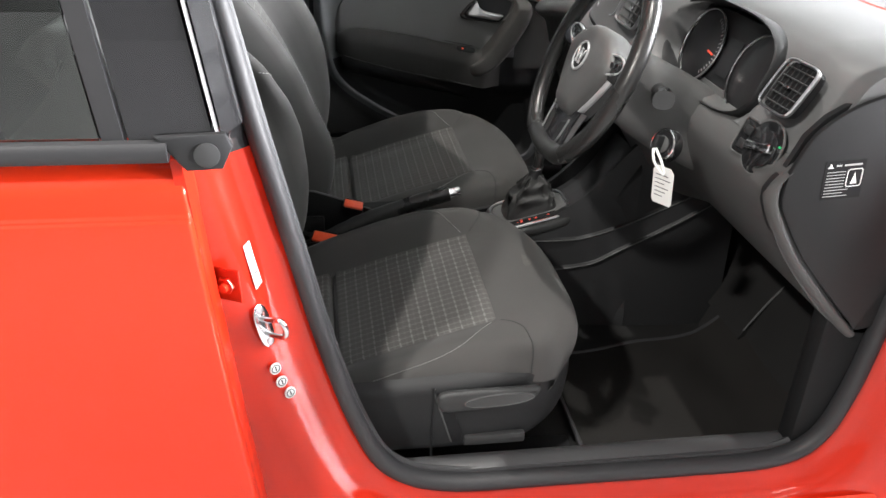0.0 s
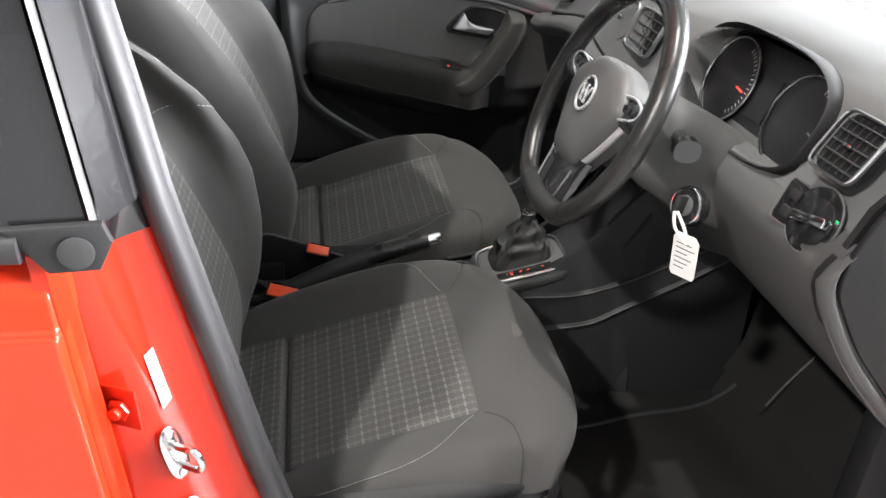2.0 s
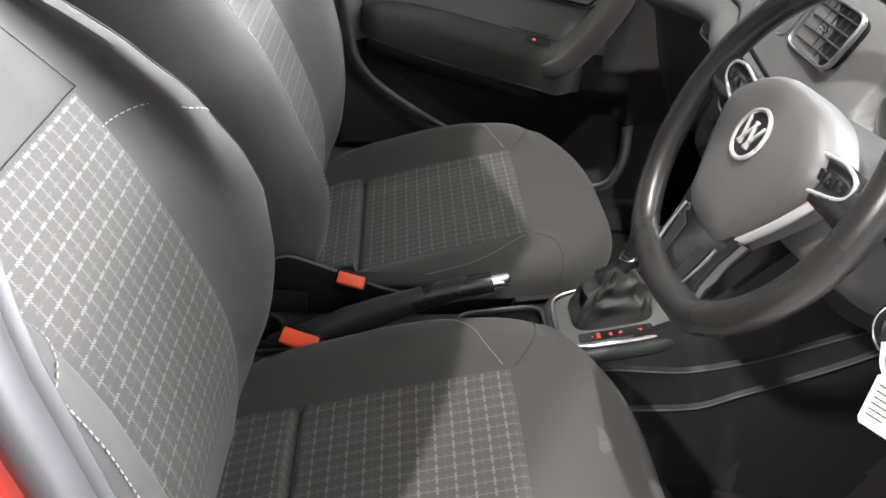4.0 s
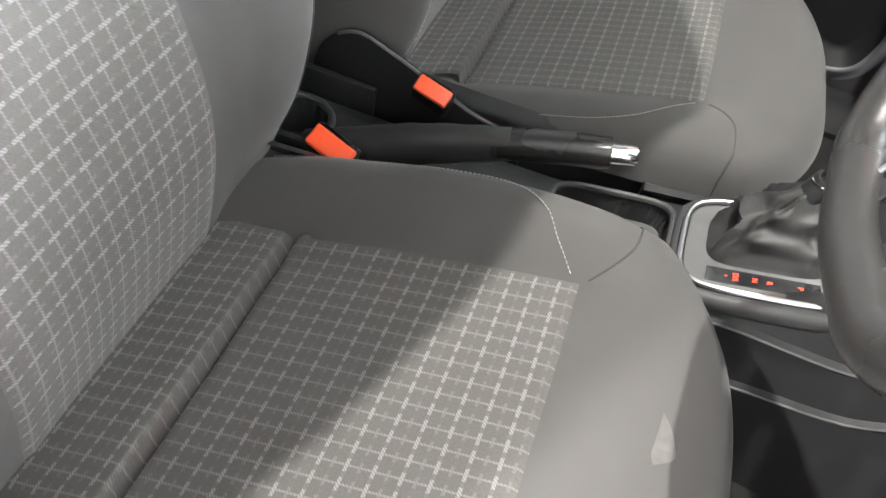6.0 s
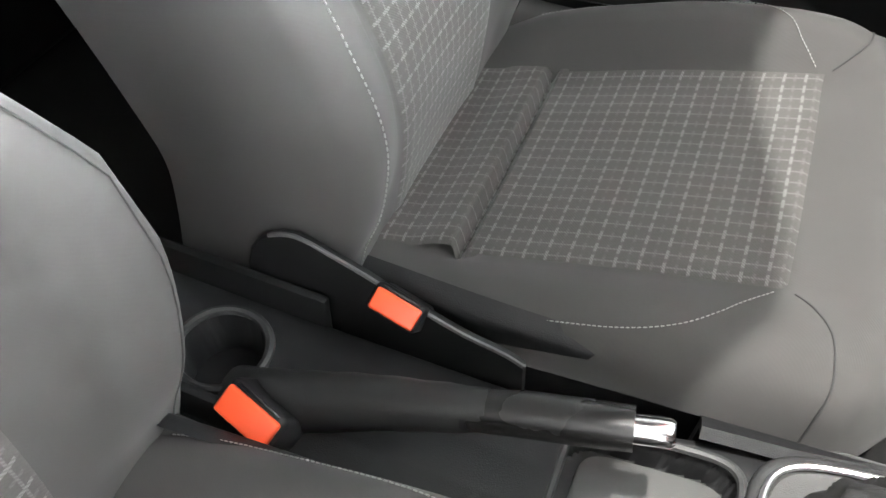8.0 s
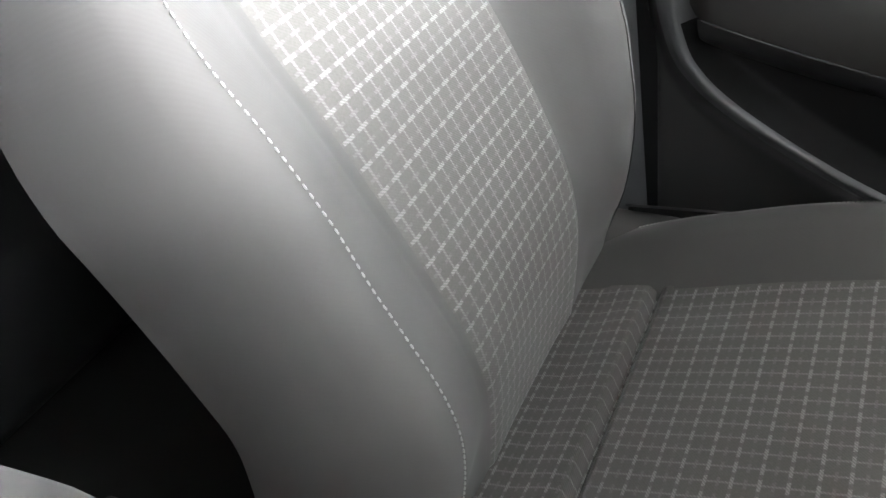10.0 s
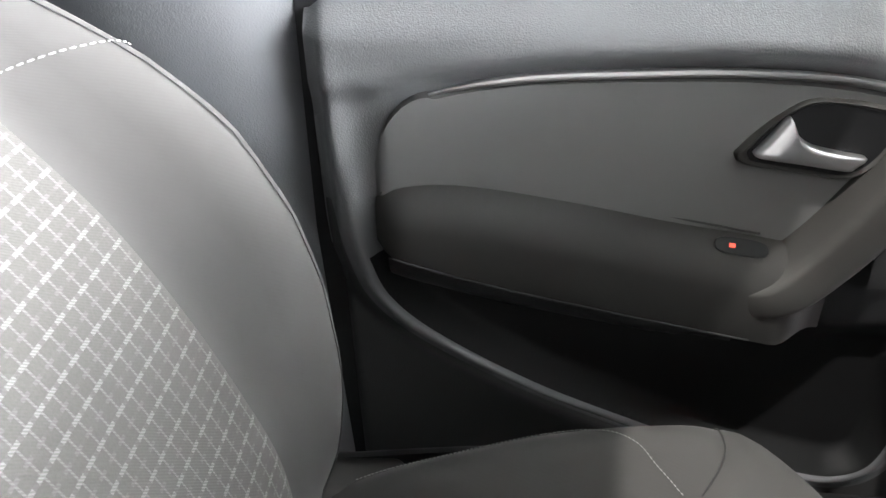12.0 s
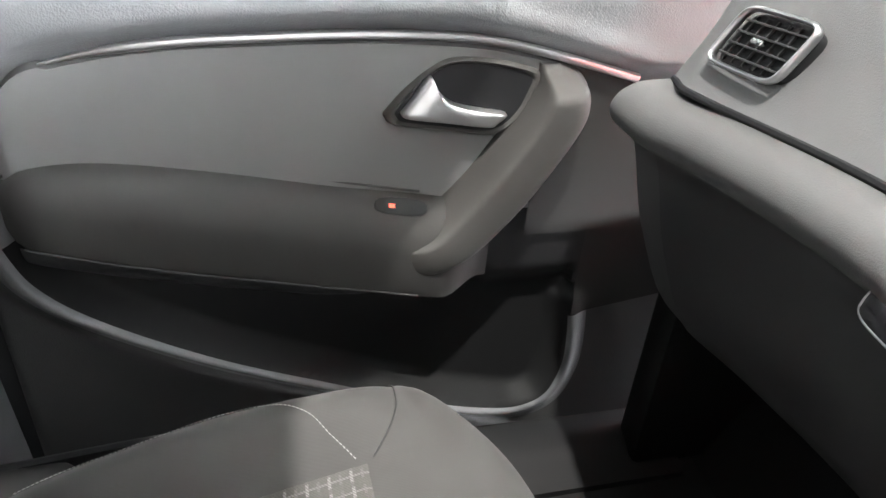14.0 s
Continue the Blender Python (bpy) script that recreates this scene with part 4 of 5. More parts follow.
def arm(k, j):
    """Armrest: j runs from the back edge over the top and down the front."""
    x = 0.186 + 0.48 * k
    zt, zl = curve(ARMTOP, x), curve(ARMLOW, x)
    h = zt - zl
    nose = math.sqrt(max(0.0, 1 - max(0, (0.225 - x) / 0.04) ** 2))
    dep = (0.052 + 0.010 * k) * (0.25 + 0.75 * nose) * (1 - 0.85 * smoothstep(0.60, 0.66, x))
    a = j * math.pi / 2
    if j < 0.62:
        f = j / 0.62
        return Vector((x, 0.704 - dep * math.sin(f * 1.45), zt - 0.006 - h * 0.38 * f**1.8 + 0.006 * math.sin(f * 3.14)))
    f = (j - 0.62) / 0.38
    return Vector((x, 0.704 - dep * (0.993 - 0.14 * f * f), zt - 0.006 - h * (0.38 + 0.62 * f)))


part("armrest", sheet(arm, list(np.linspace(0, 1, 50)), list(np.linspace(0, 1, 30))), M["arm_vinyl"], door, "padded dark armrest", 60)
part("armrest_joint", tube([(x, 0.7015 - 0.0465 - 0.010 * (x - 0.21) / 0.42, curve(ARMLOW, x) - 0.001) for x in np.linspace(0.205, 0.575, 30)], 0.0012, 6), M["plastic"], door)
part("armrest_base", sheet(lambda x, k: Vector((x, 0.66 + 0.006 * k + (0.042 + 0.016 * k) * max(k**2, smoothstep(0.40, 0.58, x)), curve(ARMLOW, x) - 0.004 - 0.055 * k)), list(np.linspace(0.20, 0.585, 40)), list(np.linspace(0, 1, 8))), M["plastic"], door, "black lower armrest moulding", 60)
part("panel_joint", tube([(x, 0.6895, curve(ARMTOP, x) + 0.0005) for x in np.linspace(0.19, 0.58, 40)], 0.0013, 6), M["seam"], door)

def front_point(x, z):
    return Vector((x, door_y(x, z) - 0.007, z))


part("front_panel", sheet(lambda x, j: front_point(x, 0.600 + (curve(STRIP, x) - 0.607) * j), [x for x in card_x if x > 0.70], list(np.linspace(0, 1, 70))), M["door_front_shade"], door, "plain front panel darkened as dashboard shadow", 60)


def rim_point(n, k, crest):
    """Moulding from the pocket's edge (crest) and on out to the door's edge."""
    a, b = RIM_LINE[n - 2], RIM_LINE[n + 2]
    tx, tz = b[0] - a[0], b[1] - a[1]
    h = math.hypot(tx, tz)
    nx, nz = tz / h, -tx / h
    reach = min(0.27, (RIM_LINE[n][0] - 0.134) / max(-nx, 1e-3), (RIM_LINE[n][1] - 0.215) / max(-nz, 1e-3), (0.925 - RIM_LINE[n][0]) / max(nx, 1e-3))
    band = min(0.020, 0.9 * reach)
    w = -0.005 + (band + 0.005) * k if crest else band + (reach - band) * k
    x, z = RIM_LINE[n][0] + nx * w, RIM_LINE[n][1] + nz * w
    p = card(x, z)
    return p + Vector((0, -0.0025, 0))


rim_steps = [n for n in range(10, 490, 3) if RIM_LINE[n][1] < 0.70]
part("pocket_rim", sheet(lambda n, k: rim_point(int(n), k, True), rim_steps, list(np.linspace(0, 1, 14))), M["door_grain"], door, "grained rim sweeping round the door pocket", 60)
part("lower_moulding", sheet(lambda n, k: rim_point(int(n), k, False), rim_steps, list(np.linspace(0, 1, 20))), M["door_low_shade"], door, "grained lower door moulding in a shaded tone", 60)
# bright strip along the top of the soft panel
part("trim_strip", sweep([(x, 0.686, curve(STRIP, x)) for x in np.linspace(0.243, 0.80, 46)], oval(0.0045, 0.0045, 10, 2.5), scale=lambda k: min(1, 0.25 + 6 * k)), M["alu"], door, "satin silver trim strip")

# pull handle: a bar that runs from the armrest up to the latch bezel
OUTER = spline([(0.716, 0.808), (0.744, 0.790), (0.750, 0.755), (0.724, 0.700), (0.692, 0.650), (0.655, 0.608), (0.610, 0.580), (0.560, 0.572), (0.500, 0.582)], 70)
INNER = spline([(0.690, 0.808), (0.690, 0.786), (0.674, 0.754), (0.652, 0.722), (0.628, 0.686), (0.600, 0.654), (0.575, 0.636), (0.545, 0.632), (0.500, 0.634)], 70)
PROUD = [(0, 0.004), (0.05, 0.034), (0.12, 0.052), (0.22, 0.057), (0.60, 0.056), (0.78, 0.050), (0.90, 0.034), (0.97, 0.014), (1, 0.0)]


def grip_face(k, j):
    a, b = INNER[int(k)], OUTER[int(k)]
    f = k / 69
    out = curve(PROUD, j) * (0.35 + 0.65 * smoothstep(0.0, 0.16, f)) * (1 + 0.10 * smoothstep(0.55, 0.72, f) - 0.40 * smoothstep(0.74, 1.0, f))
    return Vector((a[0] + (b[0] - a[0]) * j, 0.702 - out, a[1] + (b[1] - a[1]) * j))


part("pull_grip", sheet(grip_face, list(range(70)), [0, 0.02, 0.05, 0.08, 0.12, 0.17, 0.22, 0.35, 0.48, 0.60, 0.68, 0.73, 0.78, 0.84, 0.90, 0.94, 0.97, 1.0]), M["grip"], door, "dark soft door pull", 50)

# latch bezel with release lever
BEZ = [(0.547, 0.761), (0.563, 0.781), (0.586, 0.802), (0.608, 0.811), (0.651, 0.807), (0.685, 0.796), (0.685, 0.781), (0.673, 0.754), (0.649, 0.737), (0.609, 0.742), (0.558, 0.750), (0.549, 0.756)]
bz = [tuple(p) for p in spline(BEZ + BEZ[:1], 61)[:-1]]
cx, cz = 0.618, 0.774
bez = part("latch_bezel", loft([[Vector((cx + (x - cx) * q, y, cz + (z - cz) * q)) for x, z in bz] for q, y in ((1.13, 0.6905), (1.10, 0.6850), (1.05, 0.6825), (1.0, 0.6835), (0.96, 0.6865))]), M["grip"], door, "dark rounded latch bezel", 60)
LATCH = plane_at((cx, 0.686, cz), (1, 0, 0), (0, 0, 1))
part("latch_recess", prism([(x - cx, z - cz) for x, z in bz], LATCH @ Matrix.Scale(0.97, 4), 0.0012, 0), M["black"], bez, "black hollow behind the lever")
LV = [(0.554, 0.762), (0.565, 0.777), (0.577, 0.796), (0.583, 0.798), (0.591, 0.783), (0.606, 0.771), (0.633, 0.764), (0.661, 0.758), (0.654, 0.749), (0.645, 0.745), (0.600, 0.752), (0.560, 0.758)]
lv = [tuple(p) for p in spline(LV + LV[:1], 61)[:-1]]
part("release_lever", loft([[Vector((0.600 + (x - 0.600) * q, y, 0.765 + (z - 0.765) * q - d)) for x, z in lv] for q, y, d in ((1.0, 0.6845, 0), (1.0, 0.6790, 0), (0.96, 0.6755, 0.0003), (0.86, 0.6735, 0.0008), (0.5, 0.6722, 0.002))]), M["lever"], bez, "satin chrome release lever", 60)

# lock switch in the armrest
lm = plane_at((0.556, 0.668, 0.664), (1, 0.0, -0.17), (0.05, 0.75, 0.66))
sw = part("lock_switch", prism(oval(0.028, 0.0095, 24, 3), lm, 0.003, 0.0012), M["black"], door, "black lock switch")
part("switch_light", prism([(-0.013, -0.0022), (-0.007, -0.0022), (-0.007, 0.0018), (-0.013, 0.0018)], lm @ Matrix.Translation((0, 0, 0.003)), 0.0004, 0), M["red_light"], sw, "red lit symbol")
for z0, z1, x0 in ((0.597, 0.577, 0.632), (0.575, 0.546, 0.606)):
    part("relief_line", tube([(x0 + (0.735 - x0) * k, 0.7185, z0 + (z1 - z0) * k) for k in np.linspace(0, 1, 8)], 0.0007, 6), M["plastic"], door)
wp = part("window_pane", sheet(lambda x, z: Vector((x, 0.745 - 0.22 * (z - 0.90), z)), list(np.linspace(0.10, 0.86, 6)), list(np.linspace(0.88, 1.33, 6)), back=(0, 0.004, 0)), M["glass"], door, "clear window glass")
wp.visible_shadow = False
part("window_seal", sweep([(x, 0.742, 0.932) for x in np.linspace(0.12, 0.94, 12)], oval(0.010, 0.010, 10)), M["rubber"], door, "black window seal")

# ---- outside mirror seen through the passenger window ----
mir = thing("door_mirror", "red outside door mirror with clear glass", "door mirror", at=(0.90, 0.86, 0.98))
part("housing", loft([[Vector((0.845 + 0.035 * k, 0.90, 0.990)) + Vector((0, a * q, b * q)) for a, b in oval(0.10, 0.060, 24, 2.8)] for k, q in ((0, 0.96), (0.4, 1.0), (1.2, 0.95), (2.0, 0.75), (2.6, 0.35))]), M["red"], mir, "red painted mirror housing", 60)
part("mirror_glass", prism(oval(0.088, 0.050, 24, 2.8), plane_at((0.846, 0.90, 0.990), (0, -1, 0), (0, 0, 1)), 0.003, 0.001), M["chrome"], mir, "bright mirror glass")
part("foot", sweep([(0.90, 0.75, 0.945), (0.89, 0.80, 0.945), (0.885, 0.84, 0.955)], oval(0.03, 0.012, 12, 3)), M["gloss_black"], mir, "black mirror foot")


# ---- dashboard ----
dash = thing("dashboard", "dark grey grained dashboard with round-cornered air vents", "dashboard", at=(0.95, 0, 0.5))


def drop(y):
    """The facia falls away towards the passenger door."""
    return 0.028 * smoothstep(-0.1, 0.12, y) - 0.060 * smoothstep(0.22, 0.68, y)


def dash_front(y):
    """How far the face comes back: the middle stack stands proud."""
    return 0.055 * math.exp(-((y / 0.19) ** 4))


TOPS = [(1.20, 0.965), (1.10, 0.985), (0.98, 1.000), (0.90, 1.000), (0.858, 0.990), (0.838, 0.975), (0.822, 0.945), (0.805, 0.905), (0.786, 0.872), (0.776, 0.856)]
LOWS_D = [(0.778, 0.857), (0.763, 0.840), (0.753, 0.812), (0.762, 0.772), (0.785, 0.730), (0.815, 0.688), (0.858, 0.638), (0.905, 0.592), (0.97, 0.565), (1.10, 0.555)]
LOWS = [(0.782, 0.852), (0.760, 0.850), (0.743, 0.841), (0.736, 0.826), (0.744, 0.810), (0.768, 0.792), (0.800, 0.690), (0.86, 0.575), (0.95, 0.545), (1.10, 0.54)]


def upper(y, k):
    x, z = along(TOPS, k)
    f = smoothstep(0.25, 0.5, k)
    ends = 0.02 * smoothstep(0.60, 0.68, abs(y)) * f
    q = ((abs(y + 0.338) / 0.170) ** 3.2 + (abs(z - 0.914) / 0.074) ** 3.2)
    well = 0.085 * (1 - smoothstep(0.80, 1.12, q)) * f
    y -= 0.052 * smoothstep(0.45, 0.665, y) * smoothstep(0.2, 0.6, k)
    return Vector((x - dash_front(y) * f + ends + well, y, z + drop(y) - 0.012 * smoothstep(0.55, 0.68, abs(y))))


def lower(y, k):
    a, b = along(LOWS, k), along(LOWS_D, k)
    q = smoothstep(-0.08, -0.24, y)
    x, z = a[0] + (b[0] - a[0]) * q, a[1] + (b[1] - a[1]) * q
    f = 1 - smoothstep(0.5, 0.9, k)
    return Vector((x - dash_front(y) * f * 0.9, y - 0.052 * smoothstep(0.45, 0.665, y), z + drop(y)))


ys = list(np.linspace(-0.672, -0.12, 90)) + list(np.linspace(-0.11, 0.665, 50))
part("upper_skin", sheet(upper, ys, list(np.linspace(0, 0.4, 12)) + list(np.linspace(0.42, 1, 60)), back=(0.03, 0, -0.01)), M["dash_top"], dash, "dark grey dashboard top", 60)
part("lower_skin", sheet(lower, ys, list(np.linspace(0, 1, 40)), back=(0.03, 0, 0.0)), M["dash_low"], dash, "dark lower dashboard", 60)
part("facia_joint", sweep([tuple(upper(y, 1.0) + Vector((0.002, 0, -0.002))) for y in ys if y > -0.16], oval(0.004, 0.004, 8)), M["black"], dash)


def vent(o, right, up, w, h, slats, label, shear=0.12):
    m = plane_at(o, right, up)
    sk = Matrix(((1, shear, 0, 0), (0, 1, 0, 0), (0, 0, 1, 0), (0, 0, 0, 1)))
    mm = m @ sk
    bezel = part("air_vent", sweep([mm @ Vector((x, y, 0.004)) for x, y in oval(w / 2 + 0.005, h / 2 + 0.005, 48, 6)], oval(0.0020, 0.0042, 10), True, up=m.to_3x3() @ Vector((0, 0, 1))), M["alu"], dash, label)
    part("vent_well", prism([tuple((sk @ Vector((x, y, 0)))[:2]) for x, y in oval(w / 2 + 0.004, h / 2 + 0.004, 40, 4.5)], m @ Matrix.Translation((0, 0, -0.012)), 0.010, 0), M["black"], bezel, "black vent hollow")
    for k in range(slats):
        y = -h / 2 + h * (k + 0.5) / slats
        c = m @ sk @ Matrix.Translation((0, y, 0.001)) @ Matrix.Rotation(radians(8), 4, "X")
        part("slat", block((-w / 2, -0.0009, -0.0035), (w / 2, 0.0009, 0.0025), 0.0004, 1, c), M["plastic_soft"], bezel)
    for k in range(6):
        x = -w / 2 + w * (k + 0.5) / 6
        part("vane", block((x - 0.0008, -h / 2, -0.006), (x + 0.0008, h / 2, 0.0002), 0, m=mm), M["plastic_soft"], bezel)
    part("vent_tab", block((-0.007, -0.0025, 0.004), (0.007, 0.0025, 0.010), 0.002, 2, mm), M["chrome"], bezel, "bright adjusting tab")
    return bezel


vent((0.794, -0.594, 0.940), (0.03, -1, 0), (0.42, -0.02, 0.9), 0.070, 0.066, 5, "driver air vent with silver frame")
vent((0.797, 0.503, 0.894), (-0.04, -1, 0.18), (0.42, 0, 0.9), 0.086, 0.040, 4, "passenger air vent with silver frame", 0.36)
for y in (-0.055, 0.062):
    vent((0.760, y, 0.935), (0, -1, 0), (0.36, 0, 0.93), 0.098, 0.062, 4, "centre air vent with silver frame")

# centre stack
cs = part("centre_stack", prism(oval(0.125, 0.105, 40, 5), plane_at((0.742, 0.004, 0.80), (0, -1, 0), (0.28, 0, 0.96)), 0.012, 0.005), M["plastic_soft"], dash, "dark centre stack panel")
rm = plane_at((0.728, 0.004, 0.80), (0, -1, 0), (0.28, 0, 0.96))
part("display", prism(oval(0.085, 0.048, 40, 7), rm @ Matrix.Translation((0, 0.03, -0.004)), 0.006, 0.002), M["gloss_black"], cs, "glossy black radio display")
part("display_frame", sweep([rm @ Vector((x, 0.03 + y, 0.002)) for x, y in oval(0.098, 0.058, 48, 7)], oval(0.003, 0.003, 8), True, up=rm.to_3x3() @ Vector((0, 0, 1))), M["alu"], cs)
for k in range(8):
    part("button", block((-0.098 + 0.025 * k, 0.088, -0.006), (-0.076 + 0.025 * k, 0.102, 0.003), 0.002, 2, rm), M["plastic_grey"], cs, "grey push button")
part("hazard_switch", block((-0.012, 0.105, -0.008), (0.012, 0.118, 0.0), 0.002, 2, rm), M["orange"], cs, "red hazard switch")
for k in (-1, 0, 1):
    part("climate_knob", disc(rm @ Matrix.Translation((0.062 * k, -0.062, 0.0)), 0.022, 0.016, 28, 0.003), M["plastic"], cs, "black climate knob")

# instrument cluster
im = plane_at((0.824, -0.338, 0.912), (0, -1, 0), (0.35, 0, 0.94))
clus = part("instrument_binnacle", prism(oval(0.172, 0.074, 44, 4), im @ Matrix.Translation((0, 0, -0.03)), 0.022, 0.002), M["dial"], dash, "black instrument binnacle")
hood = []
for x, y in oval(0.176, 0.080, 60, 3.0):
    hood.append(im @ Vector((x, y + 0.004, 0.006)))
part("cluster_hood", sweep(hood, oval(0.0032, 0.026, 12, 2.6), True, up=im.to_3x3() @ Vector((0, 0, 1))), M["plastic"], clus, "dark grained hood", 60)
for cx in (-0.098, 0.098):
    dm2 = im @ Matrix.Translation((cx, 0, -0.006))
    dl = part("dial", disc(dm2, 0.064, 0.002, 40), M["dial"], clus, "black round dial")
    part("dial_ring", ring(dm2 @ Matrix.Translation((0, 0, 0.006)), 0.066, 0.066, 0.0022, 56), M["chrome"], dl, "chrome dial ring")
    for k in range(17):
        g = radians(75 - 130 * k / 16)
        part("tick", block((0.049, -0.0006, 0.002), (0.055, 0.0006, 0.0025), 0, m=dm2 @ Matrix.Rotation(g, 4, "Z")), M["print"], dl)
    part("needle", block((0.026, -0.0014, 0.003), (0.046, 0.0014, 0.005), 0.0004, 1, dm2 @ Matrix.Rotation(radians(-8), 4, "Z")), M["red_light"] if cx < 0 else M["ink"], dl, "thin dial needle")
part("info_display", prism([(-0.022, -0.03), (0.022, -0.03), (0.022, 0.035), (-0.022, 0.035)], im @ Matrix.Translation((0, 0, -0.006)), 0.002, 0), M["dial"], clus)
part("lens_bar", prism([(-0.050, -0.060), (0.050, -0.060), (0.046, -0.046), (-0.046, -0.046)], im @ Matrix.Translation((0, 0, -0.008)), 0.004, 0.001), M["plastic_grey"], clus, "grey warning light bar")

# headlamp switch
hm = plane_at((0.771, -0.600, 0.853), (0.06, -1, 0), (0.38, 0, 0.92))
hl = part("light_switch", join(disc(hm, 0.040, 0.004, 44, 0.0015), block((-0.064, -0.026, 0.0), (-0.012, 0.026, 0.0034), 0.0028, 3, hm)), M["gloss_black"], dash, "gloss black rotary light switch")
arc = [(0.041 * math.cos(a), 0.041 * math.sin(a)) for a in np.linspace(-2.45, 2.45, 36)]
part("switch_ring", sweep([hm @ Vector((x, y, 0.002)) for x, y in arc + [(-0.040, 0.0275), (-0.062, 0.0275), (-0.066, 0.022), (-0.066, -0.022), (-0.062, -0.0275), (-0.040, -0.0275)]], oval(0.0015, 0.002, 8), True, up=hm.to_3x3() @ Vector((0, 0, 1))), M["plastic_grey"], hl)
part("knob_base", disc(hm @ Matrix.Translation((0.008, 0, 0.004)), 0.028, 0.006, 36, 0.002), M["gloss_black"], hl)
part("knob_bar", block((-0.027, -0.0065, 0.009), (0.027, 0.0065, 0.022), 0.003, 2, hm @ Matrix.Translation((0.008, 0, 0)) @ Matrix.Rotation(radians(12), 4, "Z")), M["chrome"], hl, "bright rotary bar")
for k in range(2):
    part("dimmer", block((-0.052, 0.004 - 0.022 * k, 0.004), (-0.034, 0.018 - 0.022 * k, 0.008), 0.002, 2, hm), M["plastic"], hl)
part("lit_mark", block((0.032, 0.012, 0.0042), (0.037, 0.015, 0.0052), 0, m=hm), M["green_light"], hl, "green lit mark")

# end cover with warning label
END = [(0.768, 0.843), (0.789, 0.893), (0.813, 0.920), (0.853, 0.945), (0.92, 0.965), (0.99, 0.97), (1.02, 0.93), (1.02, 0.72), (0.99, 0.60), (0.944, 0.578), (0.936, 0.59), (0.875, 0.653), (0.823, 0.712), (0.786, 0.767), (0.768, 0.803)]
en = [tuple(p) for p in spline(END + END[:1], 76)[:-1]]
ex, ez = 0.89, 0.80
em = plane_at((ex, -0.672, ez), (1, 0, 0), (0, 0, 1))
ec = part("end_cover", prism([(x - ex, z - ez) for x, z in en], em, 0.010, 0.003, 2), M["plastic"], dash, "black grained dashboard end cover")
RIB_OUT = spline([(0.770, 0.848), (0.752, 0.826), (0.747, 0.803), (0.767, 0.759), (0.810, 0.694), (0.863, 0.634), (0.915, 0.581), (0.941, 0.559)], 50)
RIB_IN = spline([(0.776, 0.850), (0.764, 0.832), (0.765, 0.803), (0.783, 0.767), (0.820, 0.712), (0.872, 0.653), (0.933, 0.590), (0.950, 0.574)], 50)


def end_rib(k, j):
    """A raised strip that borders the end cover and rounds into the lower facia."""
    a, b = RIB_OUT[int(k)], RIB_IN[int(k)]
    f = max(0.0, j)
    return Vector((a[0] + (b[0] - a[0]) * f + 0.014 * max(0, -j), -0.666 - 0.016 * math.sin(min(1, f * 1.9 + 0.08) * 1.57) + 0.008 * smoothstep(0.8, 1.0, j) + 0.05 * max(0, -j), a[1] + (b[1] - a[1]) * f))


part("end_rib", sheet(end_rib, list(range(50)), [-1, -0.5, 0, 0.1, 0.25, 0.5, 0.75, 0.85, 0.93, 1.0]), M["dash_low"], dash, "dark strip round the end cover", 60)
back_line = [tuple(p) for p in RIB_OUT[::5]] + [(0.99, 0.585), (1.03, 0.72), (1.03, 0.93), (0.99, 0.972), (0.92, 0.967), (0.853, 0.947), (0.813, 0.922), (0.789, 0.895)]
part("end_backing", prism([(x - ex, z - ez) for x, z in back_line], em @ Matrix.Translation((0, 0, -0.016)), 0.010, 0), M["plastic"], dash)
lab = em @ Matrix.Translation((-0.040, 0.038, 0.0102)) @ Matrix.Rotation(radians(4), 4, "Z")
wl = part("warning_label", prism([(-0.030, -0.030), (0.030, -0.030), (0.030, 0.028), (-0.030, 0.028)], lab, 0.0006, 0), M["black"], ec, "black warning label with white print")
for k in range(9):
    part("text_bar", block((-0.026, 0.011 - 0.0046 * k, 0.0006), (0.002 if k < 5 else 0.010 - 0.008 * (k % 2), 0.0121 - 0.0046 * k, 0.0009), 0, m=lab), M["print"], wl)
part("text_bar", block((-0.014, 0.0195, 0.0006), (-0.006, 0.0222, 0.0009), 0, m=lab), M["print"], wl)
part("text_bar", block((-0.002, 0.0195, 0.0006), (0.024, 0.0222, 0.0009), 0, m=lab), M["print"], wl)
part("triangle_mark", prism([(-0.026, 0.0175), (-0.018, 0.0175), (-0.022, 0.025)], lab @ Matrix.Translation((0, 0, 0.0006)), 0.0003, 0), M["white"], wl)
part("pictogram_frame", sweep([lab @ Vector((0.016 + x, 0.001 + y, 0.0008)) for x, y in oval(0.011, 0.013, 24, 8)], oval(0.0008, 0.0008, 6), True, up=(0, -1, 0)), M["white"], wl)
part("pictogram", prism([(0.011, -0.008), (0.021, -0.008), (0.018, 0.001), (0.016, 0.009), (0.014, 0.001)], lab @ Matrix.Translation((0, 0, 0.0006)), 0.0004, 0), M["white"], wl)
part("glovebox_lid", sheet(lambda y, k: lower(y, 0.50 + 0.32 * k) + Vector((-0.0025, 0, 0)), list(np.linspace(0.16, 0.60, 20)), list(np.linspace(0, 1, 14)), back=(0.004, 0, 0)), M["plastic_soft"], dash, "dark glovebox lid", 60)
gm = plane_at(lower(0.245, 0.50) + Vector((-0.006, 0, 0)), (0, -1, 0), (0.3, 0, 0.95))
part("glovebox_catch", prism(oval(0.030, 0.014, 24, 4), gm, 0.008, 0.003), M["gloss_black"], dash, "black glovebox catch")
